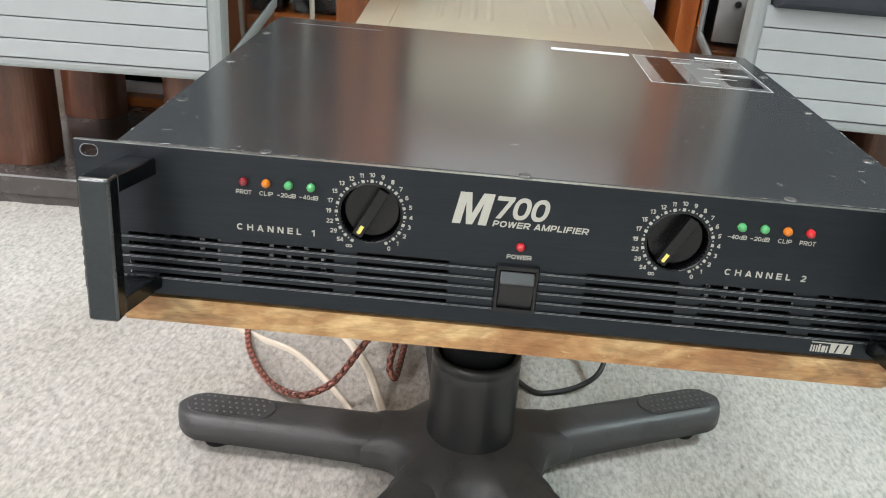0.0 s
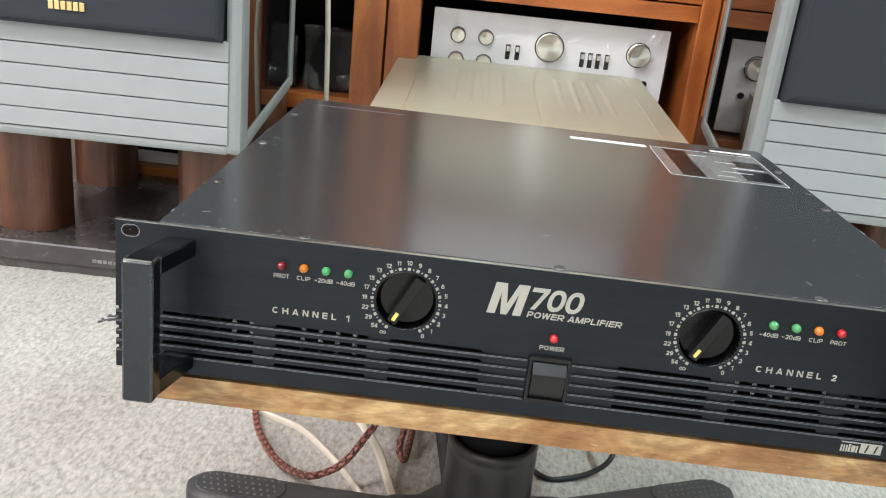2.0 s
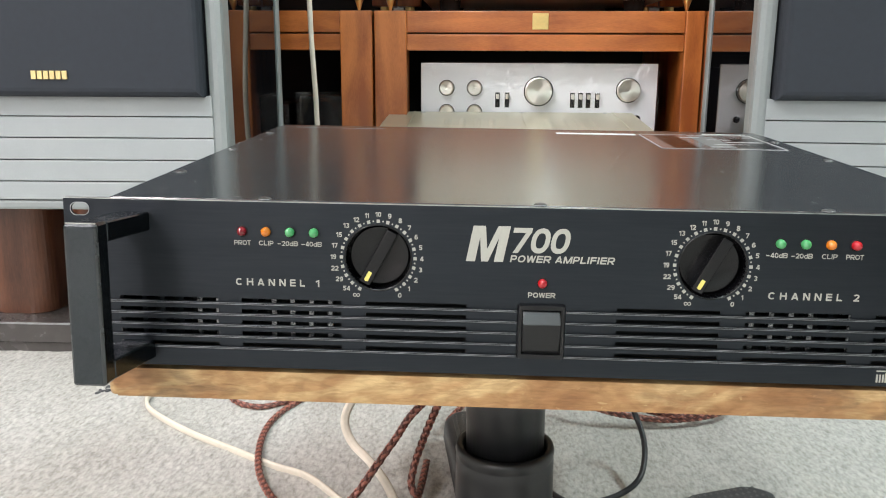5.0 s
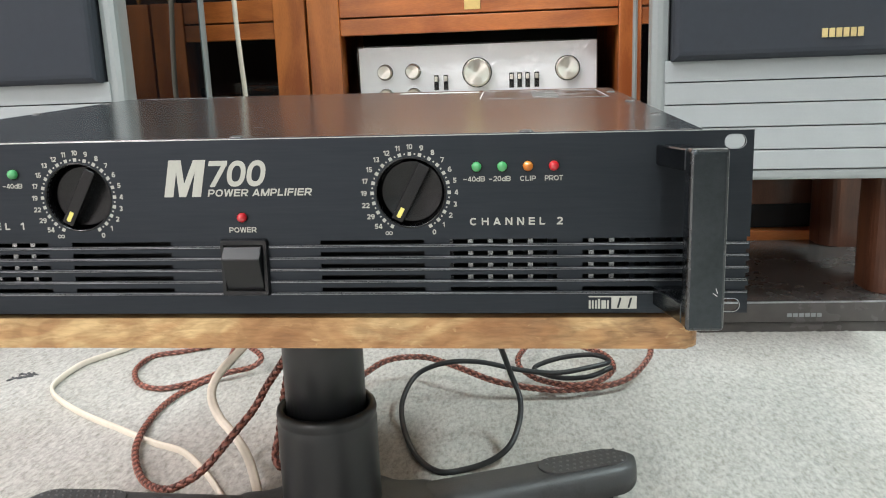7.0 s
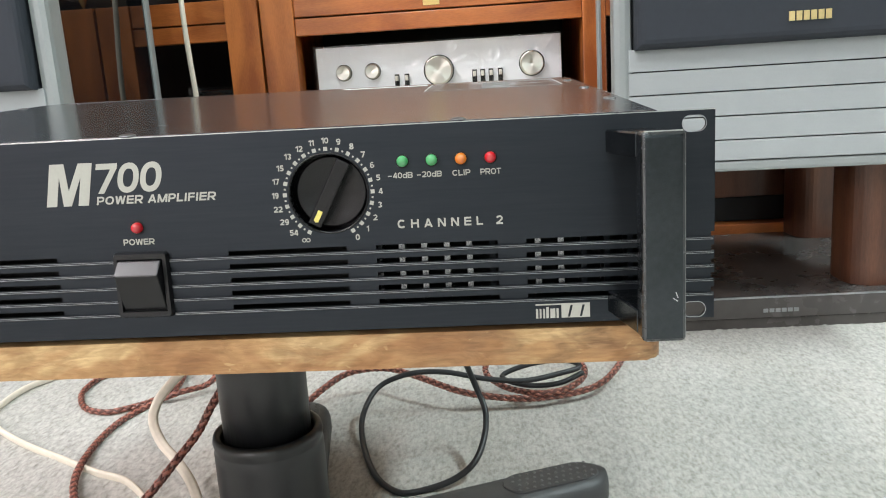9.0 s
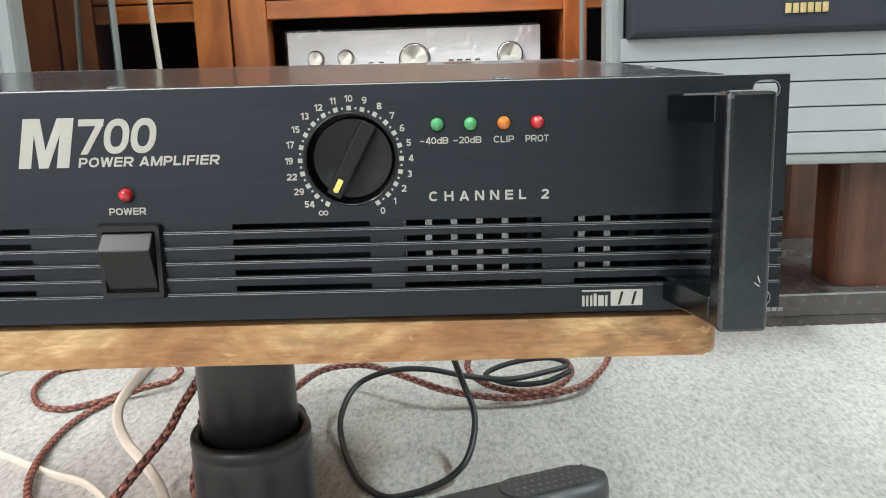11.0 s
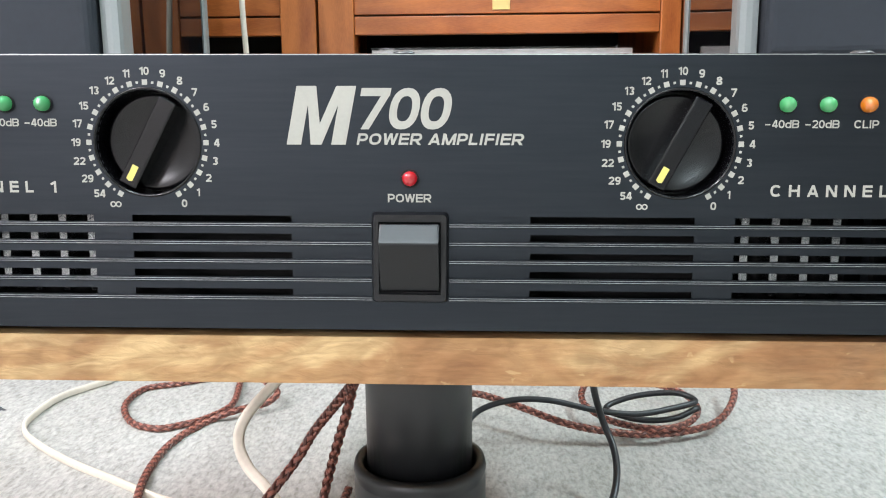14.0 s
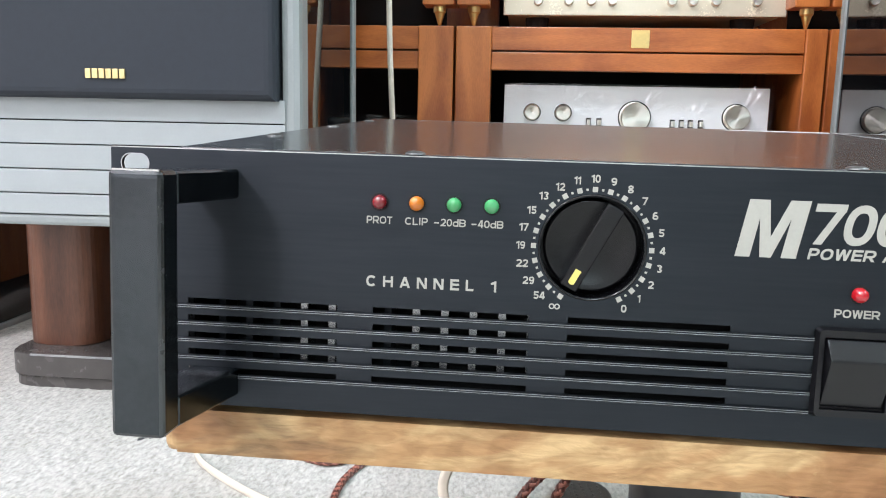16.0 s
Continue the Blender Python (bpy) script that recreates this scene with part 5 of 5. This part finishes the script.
part("case", box(-0.225, 0.225, 0.012, 0.30, 0.004, 0.138, 0.002), BLACK_KNOB, deck)
part("face", box(-0.228, 0.228, 0.0, 0.0115, 0.045, 0.140, 0.0015), WALNUT_UP, deck, "brown wooden front")
part("lower_strip", box(-0.228, 0.228, 0.0015, 0.0115, 0.002, 0.0447, 0.001), DARK_GAP, deck)

# dark wrapped units on the shelf of the rack beside the loudspeaker
for x0, x1, z1 in ((-0.372, -0.286, 0.348), (-0.52, -0.392, 0.332)):
    u = thing("wrapped_unit", "black unit wrapped in clear creased film on a shelf", "hi-fi unit", "wrapped units", ((x0 + x1) / 2, 1.13, 0.2333))
    w, h = (x1 - x0) / 2, z1 - 0.2333
    part("case", box(-w, w, 0.004, 0.26, 0.0, h, 0.006), BLACK_KNOB, u)
    part("film", film_sheet(-w - 0.004, w + 0.004, -0.004, 0.0, h + 0.006, 8, 0.008, 24, 24), FILM, u, "clear creased plastic film")

# smoked cabinet standing on the carpet beside the plinth
cab = thing("smoked_cabinet", "dark smoked-glass cabinet with pale bottom rail on the carpet", "cabinet", at=(-1.12, 0.98, 0))
part("body", box(-0.186, 0.186, -0.196, 0.196, 0.010, 0.520, 0.004), SPK_SIDE, cab)
part("bottom_rail", box(-0.190, 0.190, -0.200, 0.200, 0.0, 0.0098, 0.003), SPK_FRAME, cab, "pale grey bottom rail")
part("top_rail", box(-0.190, 0.190, -0.200, 0.200, 0.5202, 0.540, 0.003), SPK_FRAME, cab)

# ---------------------------------------------------------------- cables
def cable(points, r, mat, name, label, steps=10, **kw):
    return solo(name, tube(points, r, steps, **kw), mat, label, "cable", "cables on the carpet", smooth=True)



def braided_cable(points, r, label):
    cb = thing("braided_cable", label, "cable", "cables on the carpet")
    part("core", tube(points, r * 0.55, 8), DARK_STRAND, cb, smooth=True)
    for k, bm in enumerate(braid(points, r)):
        part("strand", bm, COPPER_STRAND if k < 3 else DARK_STRAND, cb, smooth=True)
    return cb


HANGING = [(-0.318, 0.985, 0.90), (-0.314, 0.972, 0.62), (-0.309, 0.957, 0.47), (-0.3055, 0.953, 0.40), (-0.303, 0.955, 0.33), (-0.306, 0.968, 0.20), (-0.330, 0.94, 0.06), (-0.37, 0.83, 0.008), (-0.401, 0.70, 0.006)]
cable(HANGING, 0.0042, CREAM_CABLE, "hanging_cable", "cream flat cable hanging down before the rack")
CREAM_ONE = [(-0.413, 0.688, 0.006), (-0.401, 0.652, 0.006), (-0.434, 0.593, 0.006), (-0.438, 0.536, 0.005), (-0.428, 0.503, 0.005), (-0.402, 0.473, 0.005), (-0.349, 0.431, 0.005), (-0.291, 0.396, 0.004), (-0.24, 0.364, 0.004), (-0.201, 0.344, 0.004), (-0.166, 0.307, 0.004), (-0.138, 0.269, 0.004), (-0.116, 0.234, 0.004)]
cable(CREAM_ONE, 0.0031, CREAM_CABLE, "speaker_cable", "cream speaker cable snaking over the carpet", 16, lobes=2, depth=0.30)
CREAM_TWO = [(-0.124, 0.355, 0.12), (-0.133, 0.353, 0.11), (-0.152, 0.334, 0.09), (-0.158, 0.326, 0.072), (-0.149, 0.316, 0.055), (-0.13, 0.299, 0.045), (-0.112, 0.282, 0.03), (-0.097, 0.256, 0.012), (-0.084, 0.22, 0.005)]
cable(CREAM_TWO, 0.0033, CREAM_CABLE, "speaker_cable", "cream speaker cable hanging down beside the column", 16, lobes=2, depth=0.30)
BROWN_LEFT = [(-0.284, 0.656, 0.006), (-0.318, 0.637, 0.005), (-0.352, 0.618, 0.005), (-0.353, 0.568, 0.005), (-0.327, 0.522, 0.005), (-0.295, 0.506, 0.005), (-0.27, 0.518, 0.005), (-0.252, 0.536, 0.005), (-0.237, 0.57, 0.006), (-0.246, 0.632, 0.007), (-0.257, 0.683, 0.008)]
braided_cable(BROWN_LEFT, 0.0036, "brown braided cable looped on the carpet")
BROWN_MAIN = [(-0.218, 0.615, 0.02), (-0.188, 0.572, 0.02), (-0.197, 0.558, 0.012), (-0.221, 0.539, 0.012), (-0.248, 0.527, 0.005), (-0.266, 0.48, 0.005), (-0.268, 0.427, 0.005), (-0.255, 0.362, 0.008), (-0.237, 0.317, 0.008), (-0.208, 0.273, 0.01), (-0.176, 0.245, 0.018), (-0.155, 0.242, 0.027), (-0.138, 0.249, 0.038), (-0.12, 0.273, 0.057), (-0.105, 0.291, 0.074), (-0.092, 0.292, 0.095), (-0.07, 0.276, 0.125), (-0.05, 0.247, 0.155)]
braided_cable(BROWN_MAIN, 0.0038, "long brown braided cable in a wide loop")
BROWN_HANG = [(-0.059, 0.261, 0.14), (-0.066, 0.273, 0.115), (-0.076, 0.288, 0.085), (-0.088, 0.305, 0.045), (-0.092, 0.299, 0.024), (-0.086, 0.292, 0.016), (-0.084, 0.315, 0.012), (-0.082, 0.37, 0.01)]
braided_cable(BROWN_HANG, 0.0038, "brown braided cable hanging in a narrow loop")
BROWN_RIGHT = [(-0.063, 0.448, 0.02), (-0.039, 0.49, 0.03), (-0.017, 0.527, 0.032), (0.022, 0.541, 0.03), (0.062, 0.515, 0.028), (0.105, 0.484, 0.023), (0.143, 0.48, 0.016), (0.187, 0.481, 0.012), (0.236, 0.494, 0.012), (0.266, 0.513, 0.016), (0.292, 0.558, 0.022), (0.302, 0.604, 0.025)]
braided_cable(BROWN_RIGHT, 0.0038, "brown braided cable in a shallow arc")
BROWN_LOOP = [(0.157, 0.633, 0.02), (0.137, 0.575, 0.018), (0.139, 0.538, 0.016), (0.16, 0.512, 0.012), (0.193, 0.48, 0.018), (0.226, 0.493, 0.018), (0.246, 0.526, 0.02), (0.241, 0.572, 0.02), (0.213, 0.605, 0.02)]
braided_cable(BROWN_LOOP, 0.0036, "brown braided cable coiled on the carpet")
BLACK_RING = [(0.112, 0.317, 0.14), (0.118, 0.377, 0.1), (0.128, 0.391, 0.065), (0.136, 0.38, 0.045), (0.135, 0.354, 0.033), (0.126, 0.329, 0.02), (0.108, 0.319, 0.009), (0.082, 0.31, 0.004), (0.058, 0.307, 0.004), (0.034, 0.338, 0.005), (0.014, 0.401, 0.008), (0.01, 0.44, 0.02), (0.023, 0.473, 0.035), (0.055, 0.479, 0.046), (0.093, 0.483, 0.045), (0.137, 0.484, 0.035), (0.178, 0.487, 0.03), (0.217, 0.499, 0.032), (0.239, 0.511, 0.034), (0.223, 0.528, 0.036), (0.184, 0.534, 0.03), (0.154, 0.522, 0.022), (0.179, 0.499, 0.02), (0.214, 0.5, 0.02), (0.243, 0.514, 0.026)]
cable(BLACK_RING, 0.0029, BLACK_CABLE, "power_cable", "black power cable in a round loop")

# dark stain on the carpet
rs = random.Random(11)
blots = []
for k in range(20):                               # short broken smears
    d = lathe([(0, 0.0034), (rs.uniform(0.0008, 0.0022), 0.0031), (rs.uniform(0.0022, 0.0034), 0.0012)], 8)
    u = rs.uniform(-1, 1)
    d.transform(Matrix.Translation((-0.497 + 0.009 * u + rs.gauss(0, 0.003), 0.556 + 0.006 * u + rs.gauss(0, 0.006), 0)) @ pose(0, 0, 0, 0, 0, rs.uniform(0, 180)) @ Matrix.Diagonal((1.6, 0.7, 1, 1)))
    blots.append(d)
solo("carpet_stain", join(*blots), STAIN_GREY, "small dark stain on the grey carpet", "stain", kind="stuff")
